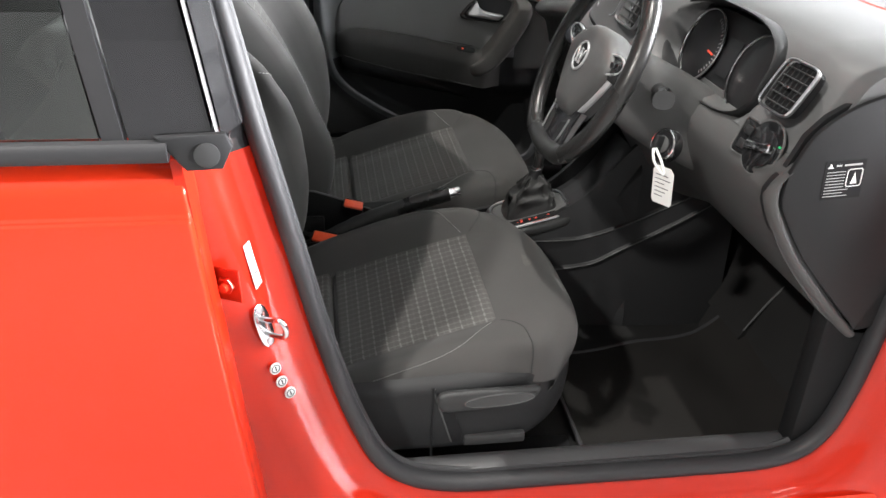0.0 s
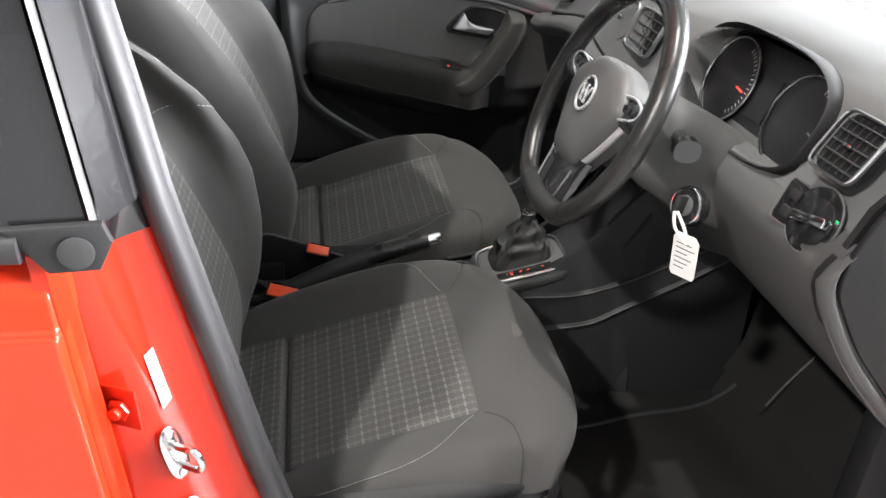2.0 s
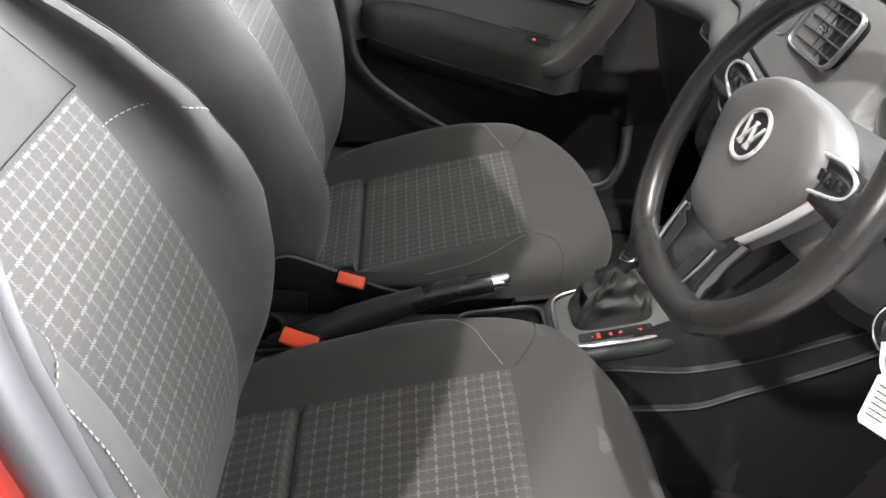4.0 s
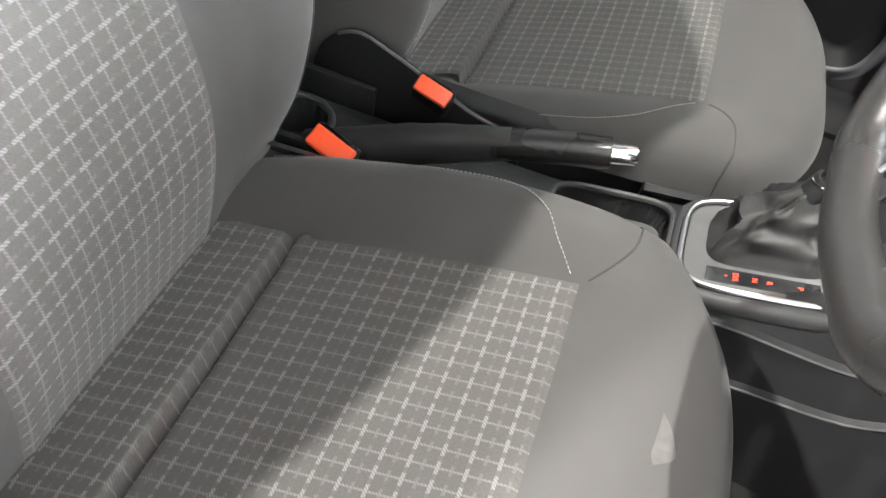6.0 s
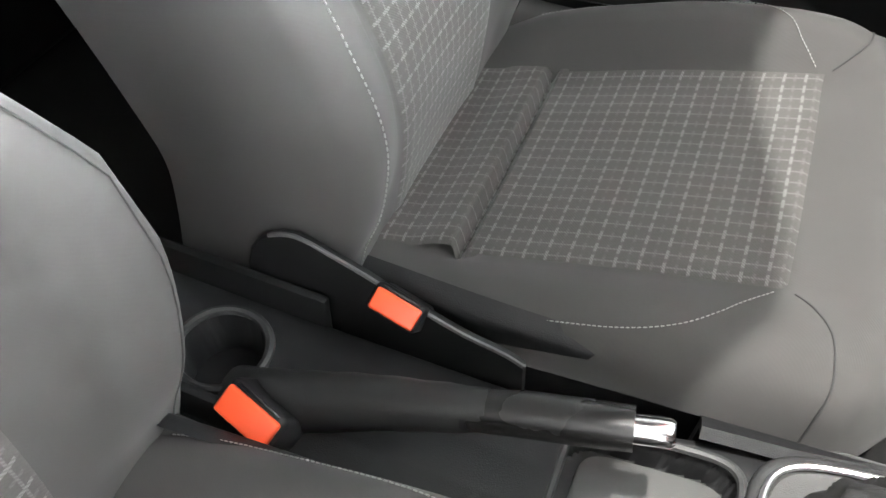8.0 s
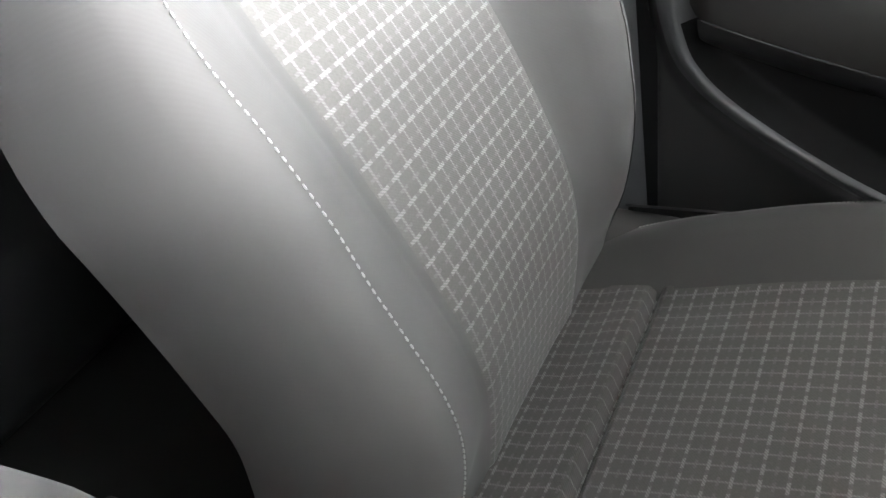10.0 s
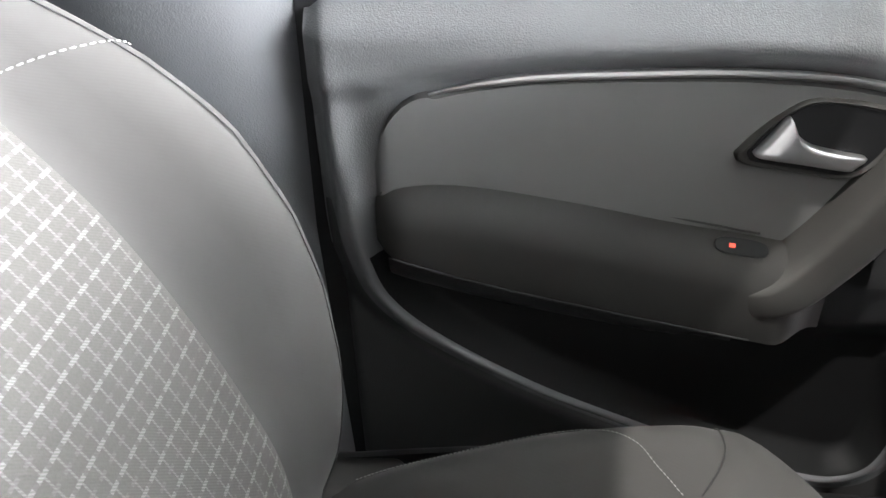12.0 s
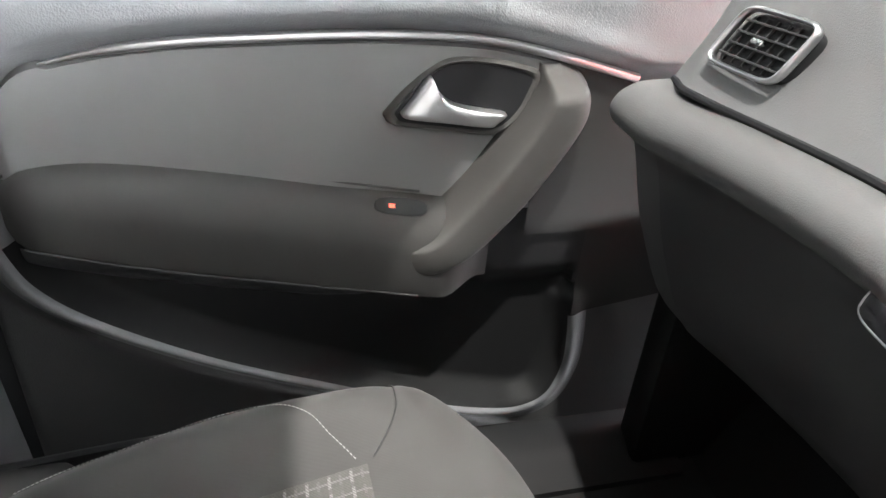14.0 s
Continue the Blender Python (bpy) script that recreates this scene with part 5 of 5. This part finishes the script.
part("catch_trim", ring(gm @ Matrix.Translation((0, 0, 0.007)), 0.028, 0.012, 0.0012, 28, 4), M["alu"], dash)

# ---- steering column, stalks, ignition ----
WC = Vector((0.598, -0.318, 0.896))
TILT = radians(24)
AX = Vector((math.cos(TILT), 0, -math.sin(TILT)))
WM = plane_at(WC, (0, -1, 0), (math.sin(TILT), 0, math.cos(TILT)))
col = thing("steering_column", "dark plastic steering column cover with stalks", "steering column", at=tuple(WC + AX * 0.15))
rings = []
for k, (d, a, b, o) in enumerate(((0.035, 0.052, 0.050, 0), (0.06, 0.066, 0.062, -0.004), (0.11, 0.070, 0.068, -0.010), (0.17, 0.070, 0.072, -0.016), (0.26, 0.066, 0.070, -0.02))):
    m = WM @ Matrix.Translation((0, o, -d))
    rings.append([m @ Vector((x, y, 0)) for x, y in oval(a, b, 28, 3)])
part("column_cover", loft(rings), M["dash_low"], col, "dark column shroud", 60)
for sd, dz in ((1, 0.0), (-1, 0.0)):
    a = WM @ Vector((sd * 0.06, 0.018, -0.095))
    b = WM @ Vector((sd * (0.115 if sd > 0 else 0.165), 0.012 if sd > 0 else 0.030, -0.085))
    stl = part("stalk", sweep([tuple(a.lerp(b, k)) for k in np.linspace(0, 1, 10)], oval(0.015, 0.013, 14), scale=lambda k: 0.8 + 0.3 * k), M["plastic"], col, "black column stalk")
    part("stalk_tip", sweep([tuple(a.lerp(b, k)) for k in np.linspace(0.72, 1.05, 6)], oval(0.018, 0.016, 16, 2.5)), M["gloss_black"] if sd > 0 else M["plastic"], stl)
igm = plane_at((0.692, -0.464, 0.806), (0.35, -0.93, 0), (0.25, 0.1, 0.95))
part("ignition_lock", disc(igm, 0.027, 0.020, 36, 0.004), M["gloss_black"], col, "black ignition lock")
part("lock_ring", ring(igm @ Matrix.Translation((0, 0, 0.019)), 0.0235, 0.0235, 0.0018, 36), M["chrome"], col, "bright ring round the lock")

# ---- key with tag ----
key = thing("ignition_key", "car key in the lock with white paper tag", "key", at=tuple(igm @ Vector((0, 0, 0.02))))
part("key_ring_plate", disc(igm @ Matrix.Translation((0, 0, 0.020)), 0.014, 0.003, 28, 0.001), M["plastic_grey"], key, "round metal lock face")
part("key_head", block((-0.004, -0.013, 0.022), (0.004, 0.013, 0.038), 0.002, 2, igm), M["plastic"], key, "black key head")
K0 = igm @ Vector((0, -0.012, 0.040))
TM = plane_at(K0 + Vector((0.022, -0.018, -0.055)), (0.62, -0.78, -0.05), (-0.22, -0.10, 0.97)) @ Matrix.Diagonal((1.22, 1.08, 1, 1))
part("tag_loop", tube([tuple(p) for p in spline([K0 + Vector((0.002, -0.004, 0.004)), K0.lerp(TM @ Vector((-0.003, 0.030, 0.004)), 0.5) + Vector((-0.005, -0.004, 0)), TM @ Vector((-0.004, 0.026, 0.004)), TM @ Vector((0.002, 0.024, 0.004)), K0.lerp(TM @ Vector((0.003, 0.030, 0.004)), 0.5) + Vector((0.004, -0.004, 0)), K0 + Vector((0.006, -0.004, 0.004))], 40)], 0.0022, 8), M["white"], key, "white cord")
tag = part("tag", prism([(-0.013, -0.034), (0.013, -0.034), (0.015, -0.028), (0.015, 0.026), (0.010, 0.034), (-0.010, 0.034), (-0.015, 0.026), (-0.015, -0.028)], TM, 0.0014, 0.0004, 1), M["white"], key, "white paper tag")
for k, w in enumerate((0.018, 0.022, 0.014, 0.020, 0.016, 0.012)):
    part("text_bar", block((-0.011, 0.018 - 0.0075 * k, 0.0014), (-0.011 + w, 0.0193 - 0.0075 * k, 0.0017), 0, m=TM), M["ink"], tag)

# ---- steering wheel ----
wheel = thing("steering_wheel", "black leather three-spoke steering wheel with silver trim", "steering wheel", at=tuple(WC))
R = 0.168
rim = []
for k in range(96):
    g = 2 * math.pi * k / 96
    c, s = math.cos(g), math.sin(g)
    flat = 0.010 * smoothstep(-0.86, -0.99, s)
    rim.append(WM @ Vector((R * c, (R - flat) * s, 0.012)))
part("rim", sweep(rim, oval(0.0165, 0.0150, 16), True, up=WM.to_3x3() @ Vector((0, 0, 1))), M["leather"], wheel, "black leather rim", 80)
HUB = [(-0.075, 0.045), (-0.035, 0.062), (0.035, 0.062), (0.075, 0.045), (0.098, 0.018), (0.085, -0.020), (0.056, -0.065), (0.032, -0.090), (-0.032, -0.090), (-0.056, -0.065), (-0.085, -0.020), (-0.098, 0.018)]
hb = [tuple(p) for p in spline(HUB + HUB[:1], 61)[:-1]]
pad = []
for d, q in ((-0.02, 0.98), (0.004, 1.0), (0.014, 0.97), (0.022, 0.88), (0.027, 0.70), (0.029, 0.35)):
    pad.append([WM @ Vector((x * q, y * q, d)) for x, y in hb])
hubp = part("airbag_pad", loft(pad), M["plastic_grey"], wheel, "dark grained airbag pad", 60)
part("pad_trim", sweep([WM @ Vector((x * 1.03, y * 1.03, 0.004)) for x, y in hb[21:55]], oval(0.0038, 0.0055, 10), up=WM.to_3x3() @ Vector((0, 0, 1))), M["silver"], hubp, "satin silver pad edge")
part("emblem_disc", disc(WM @ Matrix.Translation((0, 0.006, 0.027)), 0.024, 0.004, 40, 0.001), M["black"], hubp, "round dark badge field")
part("emblem_ring", ring(WM @ Matrix.Translation((0, 0.006, 0.031)), 0.024, 0.024, 0.0024, 48), M["silver"], hubp, "chrome badge ring")
for q, w in ((-0.010, 25), (0.010, -25), (-0.004, -25), (0.004, 25)):
    part("emblem_bar", block((-0.0016, -0.014, 0.030), (0.0016, 0.014, 0.0335), 0.0005, 1, WM @ Matrix.Translation((q, 0.006, 0)) @ Matrix.Rotation(radians(w), 4, "Z")), M["silver"], hubp)
for sd in (-1, 1):
    a = spline([(sd * 0.060, 0.018, 0.006), (sd * 0.105, 0.020, 0.004), (sd * 0.165, 0.022, 0.010)], 14)
    sp = part("spoke", sweep([WM @ Vector(p) for p in a], oval(0.022, 0.009, 14, 3), up=WM.to_3x3() @ Vector((0, 0, 1))), M["gloss_black"], wheel, "black side spoke")
    bp = spline([(sd * 0.074, 0.036, 0.014), (sd * 0.110, 0.042, 0.015), (sd * 0.134, 0.036, 0.015), (sd * 0.130, 0.020, 0.014), (sd * 0.084, 0.004, 0.014)], 26)
    part("spoke_trim", sweep([WM @ Vector(p) for p in bp], oval(0.0018, 0.0020, 8), up=WM.to_3x3() @ Vector((0, 0, 1))), M["silver"], sp, "silver switch frame")
    for k in range(3):
        part("switch", block((-0.007, -0.005, 0.012), (0.007, 0.005, 0.018), 0.002, 2, WM @ Matrix.Translation((sd * (0.090 + 0.017 * k), 0.023 + 0.002 * k, -0.002))), M["gloss_black"], sp)
SPOKE = [(-0.066, -0.070), (-0.058, -0.100), (-0.056, -0.128), (-0.064, -0.156), (0.064, -0.156), (0.056, -0.128), (0.058, -0.100), (0.066, -0.070)]
lo = part("lower_spoke", prism(SPOKE, WM @ Matrix.Translation((0, 0, -0.008)), 0.018, 0.004), M["gloss_black"], wheel, "gloss black lower spoke")
for sd in (-1, 1):
    prong = spline([(sd * 0.046, -0.092, 0.011), (sd * 0.044, -0.120, 0.012), (sd * 0.038, -0.144, 0.013), (sd * 0.022, -0.150, 0.013)], 24)
    part("spoke_trim", sweep([WM @ Vector(p) for p in prong], oval(0.0017, 0.0020, 8), up=WM.to_3x3() @ Vector((0, 0, 1))), M["alu"], lo, "satin silver spoke trim")
    part("spoke_recess", prism([(sd * 0.040, -0.098), (sd * 0.034, -0.140), (sd * 0.018, -0.142), (sd * 0.021, -0.104)][::sd], WM @ Matrix.Translation((0, 0, 0.010)), 0.002, 0.0006, 1), M["plastic"], lo)


# ---- centre console ----
con = thing("centre_console", "dark plastic centre console with tray and cup holder", "centre console", at=(0.4, -0.01, 0.25))
CY = -0.022
TOP = [(-0.20, 0.43), (0.10, 0.425), (0.30, 0.43), (0.42, 0.438), (0.50, 0.455), (0.58, 0.476), (0.66, 0.505), (0.74, 0.56), (0.80, 0.64)]


def con_half(x):
    return 0.070 + 0.012 * smoothstep(0.40, 0.52, x) + 0.055 * smoothstep(0.66, 0.95, x)


def console_skin(x, k):
    h, zt = con_half(x), curve(TOP, x)
    rows = [(0, 0.235), (0.2, 0.33), (0.36, zt - 0.035), (0.41, zt - 0.012), (0.46, zt - 0.002), (0.5, zt)]
    a = 0.5 - abs(k - 0.5)
    for p, q in zip(rows, rows[1:]):
        if a <= q[0]:
            z = p[1] + (q[1] - p[1]) * (a - p[0]) / (q[0] - p[0])
            break
    wide = h * (1.0 + 0.25 * smoothstep(0.36, 0.0, a)) if a < 0.36 else h * (1 - ((a - 0.36) / 0.14) ** 2.2)
    y = CY + math.copysign(wide, k - 0.5) if abs(k - 0.5) > 1e-6 else CY
    z -= 0.030 * (1 - smoothstep(0.86, 1.0, (abs(x - 0.432) / 0.066) ** 5 + (abs(y + 0.020) / 0.047) ** 5))
    z -= 0.055 * (1 - smoothstep(0.90, 1.0, math.hypot(x - 0.066, y + 0.024) / 0.039))
    return Vector((x, y, z))


part("console_body", sheet(console_skin, list(np.linspace(-0.2, 0.80, 240)), list(np.linspace(0, 0.34, 10)) + list(np.linspace(0.36, 0.64, 101)) + list(np.linspace(0.66, 1, 10))), M["plastic"], con, "black grained console body", 60)
SIDE_TOP = [(0.46, 0.452), (0.55, 0.470), (0.62, 0.500), (0.70, 0.560), (0.78, 0.660), (0.84, 0.700), (1.02, 0.700)]
SIDE_MID = [(0.46, 0.434), (0.577, 0.447), (0.64, 0.449), (0.692, 0.455), (0.767, 0.483), (0.86, 0.530), (1.02, 0.612)]
SIDE_LOW = [(0.46, 0.360), (0.63, 0.382), (0.715, 0.398), (0.765, 0.428), (0.868, 0.487), (0.955, 0.540), (1.02, 0.580)]
for sd in (-1, 1):
    def flank(x, k, sd=sd):
        """Console side: a slope under the selector, a smooth band between two edges, a recessed foot down to the carpet."""
        h = 0.088 + 0.030 * smoothstep(0.55, 0.95, x)
        t, m, l = curve(SIDE_TOP, x), curve(SIDE_MID, x), curve(SIDE_LOW, x)
        rows = [(0, h - 0.016, t), (0.28, h - 0.002, m + 0.008), (0.31, h + 0.004, m + 0.003), (0.34, h + 0.002, m - 0.003), (0.58, h + 0.008, l + 0.008), (0.62, h + 0.013, l + 0.002), (0.65, h + 0.004, l - 0.004), (1.0, h + 0.022, 0.240)]
        for p, q in zip(rows, rows[1:]):
            if k <= q[0]:
                f = (k - p[0]) / (q[0] - p[0])
                return Vector((x, CY + sd * (p[1] + (q[1] - p[1]) * f), p[2] + (q[2] - p[2]) * f))
    ks = [0, 0.07, 0.14, 0.21, 0.28, 0.31, 0.34, 0.42, 0.5, 0.58, 0.60, 0.62, 0.635, 0.65, 0.74, 0.83, 0.92, 1.0]
    part("console_side", sheet(flank, list(np.linspace(0.46, 1.02, 60)), ks, back=(0, -sd * 0.012, 0)), M["plastic"], con, "dark moulded console side", 25)
    part("side_edge", tube([tuple(flank(x, 0.31) + Vector((0, sd * 0.0006, 0.0004))) for x in np.linspace(0.47, 0.92, 30)], 0.0014, 6), M["plastic_grey"], con)
    part("side_edge", tube([tuple(flank(x, 0.62) + Vector((0, sd * 0.0006, 0.0004))) for x in np.linspace(0.47, 0.98, 30)], 0.0014, 6), M["plastic_grey"], con)
# tray ahead of the brake
tm = plane_at((0.432, -0.020, 0.4415), (1, 0, 0.18), (0, 1, 0))
part("tray_rim", ring(tm, 0.068, 0.049, 0.004, 48, 5), M["plastic_soft"], con, "dark tray rim")
part("tray_floor", prism(oval(0.058, 0.039, 36, 5), tm @ Matrix.Translation((0, 0, -0.029)), 0.004, 0.001), M["plastic_grey"], con, "grey rubber tray mat")
# cup holder behind the brake
cm = plane_at((0.066, -0.024, 0.4275), (1, 0, 0), (0, 1, 0))
part("cup_ring", ring(cm, 0.041, 0.041, 0.0045, 40), M["plastic_soft"], con, "dark cup holder ring")
part("cup_well", disc(cm @ Matrix.Translation((0, 0, -0.054)), 0.034, 0.003, 36, 0), M["black"], con, "black cup hollow")
part("console_wall", block((-0.10, CY - 0.062, 0.40), (0.135, CY - 0.052, 0.452), 0.004), M["pocket"], con)
part("console_wall", block((-0.10, CY + 0.060, 0.40), (0.135, CY + 0.070, 0.452), 0.004), M["pocket"], con)

# ---- gear selector ----
gear = thing("gear_selector", "automatic gear selector with leather gaiter and chrome surround", "gear lever", at=(0.585, CY, 0.48))
gm2 = plane_at((0.590, CY - 0.010, 0.4865), (1, 0, 0.26), (0, 1, 0))
part("surround", prism(oval(0.096, 0.080, 44, 4.5), gm2 @ Matrix.Translation((0, 0, -0.022)), 0.022, 0.008, 3), M["plastic_soft"], gear, "dark selector surround")
part("chrome_ring", sweep([gm2 @ Vector((x, y, 0.0035)) for x, y in oval(0.084, 0.067, 56, 4.5)], oval(0.0028, 0.0030, 8), True, up=gm2.to_3x3() @ Vector((0, 0, 1))), M["alu"], gear, "satin silver surround ring")
part("gaiter_plate", prism(oval(0.080, 0.063, 40, 4.5), gm2, 0.0022, 0.001), M["plastic_grey"], gear, "satin grey plate round the gaiter")
part("indicator_strip", prism([(-0.056, -0.056), (0.052, -0.056), (0.050, -0.036), (-0.056, -0.036)], gm2 @ Matrix.Translation((0, 0, 0.0022)), 0.0008, 0.0003, 1), M["gloss_black"], gear, "gloss black indicator strip")


def lettering(text, m, height, mat, parent, label, depth=0.0004):
    """Letters of the built-in font as a thin mesh in the plane m."""
    c = bpy.data.curves.new("lettering", "FONT")
    c.body, c.size, c.align_x, c.align_y, c.extrude = text, height, "CENTER", "CENTER", depth / 2
    o = new("lettering", c)
    bpy.context.view_layer.update()
    me = bpy.data.meshes.new_from_object(o.evaluated_get(bpy.context.evaluated_depsgraph_get()))
    bpy.data.objects.remove(o)
    bpy.data.curves.remove(c)
    bm = bmesh.new()
    bm.from_mesh(me)
    bpy.data.meshes.remove(me)
    bmesh.ops.transform(bm, matrix=m, verts=bm.verts)
    return part("lettering", bm, mat, parent, label)


for text, x, h in (("+", -0.037, 0.006), ("D/S", -0.028, 0.0075), ("N", -0.010, 0.0075), ("R", 0.004, 0.0075), ("P", 0.032, 0.0075)):
    lettering(text, gm2 @ Matrix.Translation((x, -0.046, 0.0034)) @ Matrix.Rotation(radians(-90), 4, "Z"), h, M["red_light"], gear, "red lit position letter")


def gaiter(a, k):
    bx, by = 0.060, 0.041
    c, s = math.cos(a), math.sin(a)
    ex = bx * math.copysign(abs(c) ** 0.45, c)
    ey = by * math.copysign(abs(s) ** 0.45, s)
    top = 0.078
    q = (1 - k) ** 0.75 * 0.82 + 0.18
    env = math.sin(k * 3.1)
    twist = noise.noise(Vector((c * 1.5 + 0.8 * k, s * 1.5 + 3.1, k * 2.3)))
    fold = 0.024 * env * (0.22 - abs(twist)) + 0.006 * env * noise.noise(Vector((c * 3.2, s * 3.2, k * 5.0)))
    sag = 0.010 * math.sin(k * 3.14)
    ox, oy = 0.028 * k**1.3, 0.010 + 0.004 * k
    r = q + sag * 6 * (1 - k) * 0.5
    return gm2 @ Vector((ox + ex * r + fold * c, oy + ey * r + fold * s, 0.002 + top * k + fold * 0.6))


angles = list(np.linspace(0, 2 * math.pi, 73))
part("gaiter", sheet(gaiter, angles, list(np.linspace(0, 1, 34))), M["boot"], gear, "black creased leather gaiter", 60)
part("collar", sweep([tuple(gm2 @ Vector((0.024 + 0.012 * k, 0.014, 0.070 + 0.020 * k))) for k in np.linspace(0, 1, 6)], oval(0.014, 0.013, 16)), M["plastic"], gear)
part("collar_ring", ring(gm2 @ Matrix.Translation((0.036, 0.014, 0.090)), 0.0135, 0.0125, 0.002, 28), M["chrome"], gear, "chrome collar ring")
part("lever", sweep([tuple(gm2 @ Vector(p)) for p in spline([(0.036, 0.014, 0.088), (0.050, 0.014, 0.125), (0.066, 0.014, 0.165)], 10)], oval(0.013, 0.012, 14), scale=lambda k: 0.8 + 0.35 * k), M["leather"], gear, "black selector grip")

# ---- hand brake ----
hbk = thing("hand_brake", "black hand brake lever with chrome button", "hand brake", at=(0.25, -0.03, 0.43))
body = spline([(0.10, -0.050, 0.405), (0.16, -0.048, 0.440), (0.22, -0.043, 0.472), (0.285, -0.036, 0.497), (0.33, -0.030, 0.511), (0.375, -0.024, 0.521), (0.407, -0.019, 0.527)], 40)
part("gaiter", sweep([tuple(p) for p in body[:24]], oval(0.020, 0.024, 16, 2.6), scale=lambda k: 1.25 - 0.55 * k + 0.02 * math.sin(k * 40)), M["boot"], hbk, "black leather gaiter", 70)
part("grip", sweep([tuple(p) for p in body[20:]], oval(0.0150, 0.0165, 18, 2.4), scale=lambda k: 0.98 + 0.06 * math.sin(k * 3.1)), M["leather"], hbk, "black moulded grip")
part("grip_joint", sweep([tuple(p) for p in body[19:22]], oval(0.0152, 0.0170, 16, 2.4)), M["black"], hbk)
tip = Vector(body[-1])
dirv = (Vector(body[-1]) - Vector(body[-4])).normalized()
part("button", sweep([tuple(tip + dirv * d) for d in (0.0, 0.012, 0.024, 0.027)], oval(0.0105, 0.0105, 18), scale=lambda k: 1.0 if k < 0.9 else 0.8), M["chrome"], hbk, "chrome release button")


# ---- belt buckles ----
def buckle(o, right, up, label, size=1.0):
    b = thing("belt_buckle", label, "belt buckle", "belt buckles", at=o)
    m = plane_at(o, right, up) @ Matrix.Scale(size, 4)
    part("housing", block((-0.030, -0.017, -0.075), (0.030, 0.015, -0.002), 0.006, 3, m), M["black"], b, "black buckle housing")
    part("release_button", block((-0.0265, -0.0150, -0.008), (0.0265, 0.0095, 0.0025), 0.003, 3, m), M["orange"], b, "orange-red release button")
    part("tongue_slot", block((-0.022, 0.0105, -0.004), (0.022, 0.0135, -0.0015), 0.0008, 1, m), M["gloss_black"], b)
    part("stalk", sweep([tuple(m @ Vector((-0.005 * k, 0, -0.07 - 0.03 * k))) for k in range(5)], oval(0.018, 0.008, 12, 3), up=m.to_3x3() @ Vector((0, 1, 0))), M["belt"], b)
    return b


buckle((0.136, -0.086, 0.466), (0.95, -0.27, -0.13), (0.16, 0.82, 0.54), "black belt buckle with orange button beside the driver seat")
buckle((0.202, 0.040, 0.482), (0.95, -0.10, -0.20), (0.0, 0.80, 0.6), "black belt buckle with orange button beside the passenger seat", 0.8)

# ---- floor mat and carpet details ----
def mat_z(x, y):
    return 0.262 + 0.30 * smoothstep(0.92, 1.30, x) + 0.003 * math.sin(x * 31 + y * 17)


fm = thing("floor_mat", "dark grey carpet floor mat on the driver footwell", "floor mat", at=(0.8, -0.44, 0.26))
part("carpet_sheet", sheet(lambda x, y: Vector((x, y + 0.16 * (x - 0.86) * (y + 0.60) / 0.365, mat_z(x, y))), list(np.linspace(0.58, 1.04, 30)), list(np.linspace(-0.60, -0.235, 24)), back=(0, 0, -0.012)), M["mat"], fm, "dark carpet pile")
part("binding", tube([(x, y + 0.16 * (x - 0.86) * (y + 0.60) / 0.365, mat_z(x, y)) for x, y in [(0.58, -0.60), (0.58, -0.235)] + [(x, -0.235) for x in np.linspace(0.6, 1.04, 14)] + [(1.04, y) for y in np.linspace(-0.26, -0.60, 10)] + [(x, -0.60) for x in np.linspace(1.02, 0.6, 12)]], 0.004, 6, True), M["rubber"], fm, "black edge binding")
rest = thing("foot_rest", "dark plastic foot rest in the driver footwell", "foot rest", at=(1.0, -0.24, 0.30))


def rest_at(k, y):
    return Vector((0.995 + 0.11 * k, y, 0.30 + 0.16 * k + 0.012 * math.sin(k * 3.1)))


part("pad", sheet(rest_at, list(np.linspace(0, 1, 10)), list(np.linspace(-0.305, -0.150, 10)), back=(0.05, 0, -0.03)), M["carpet"], rest)
part("edge", tube([tuple(rest_at(k, -0.306) + Vector((-0.002, 0, 0.001))) for k in np.linspace(0.1, 0.75, 12)], 0.0022, 6), M["plastic_grey"], rest, "grey pad edge")
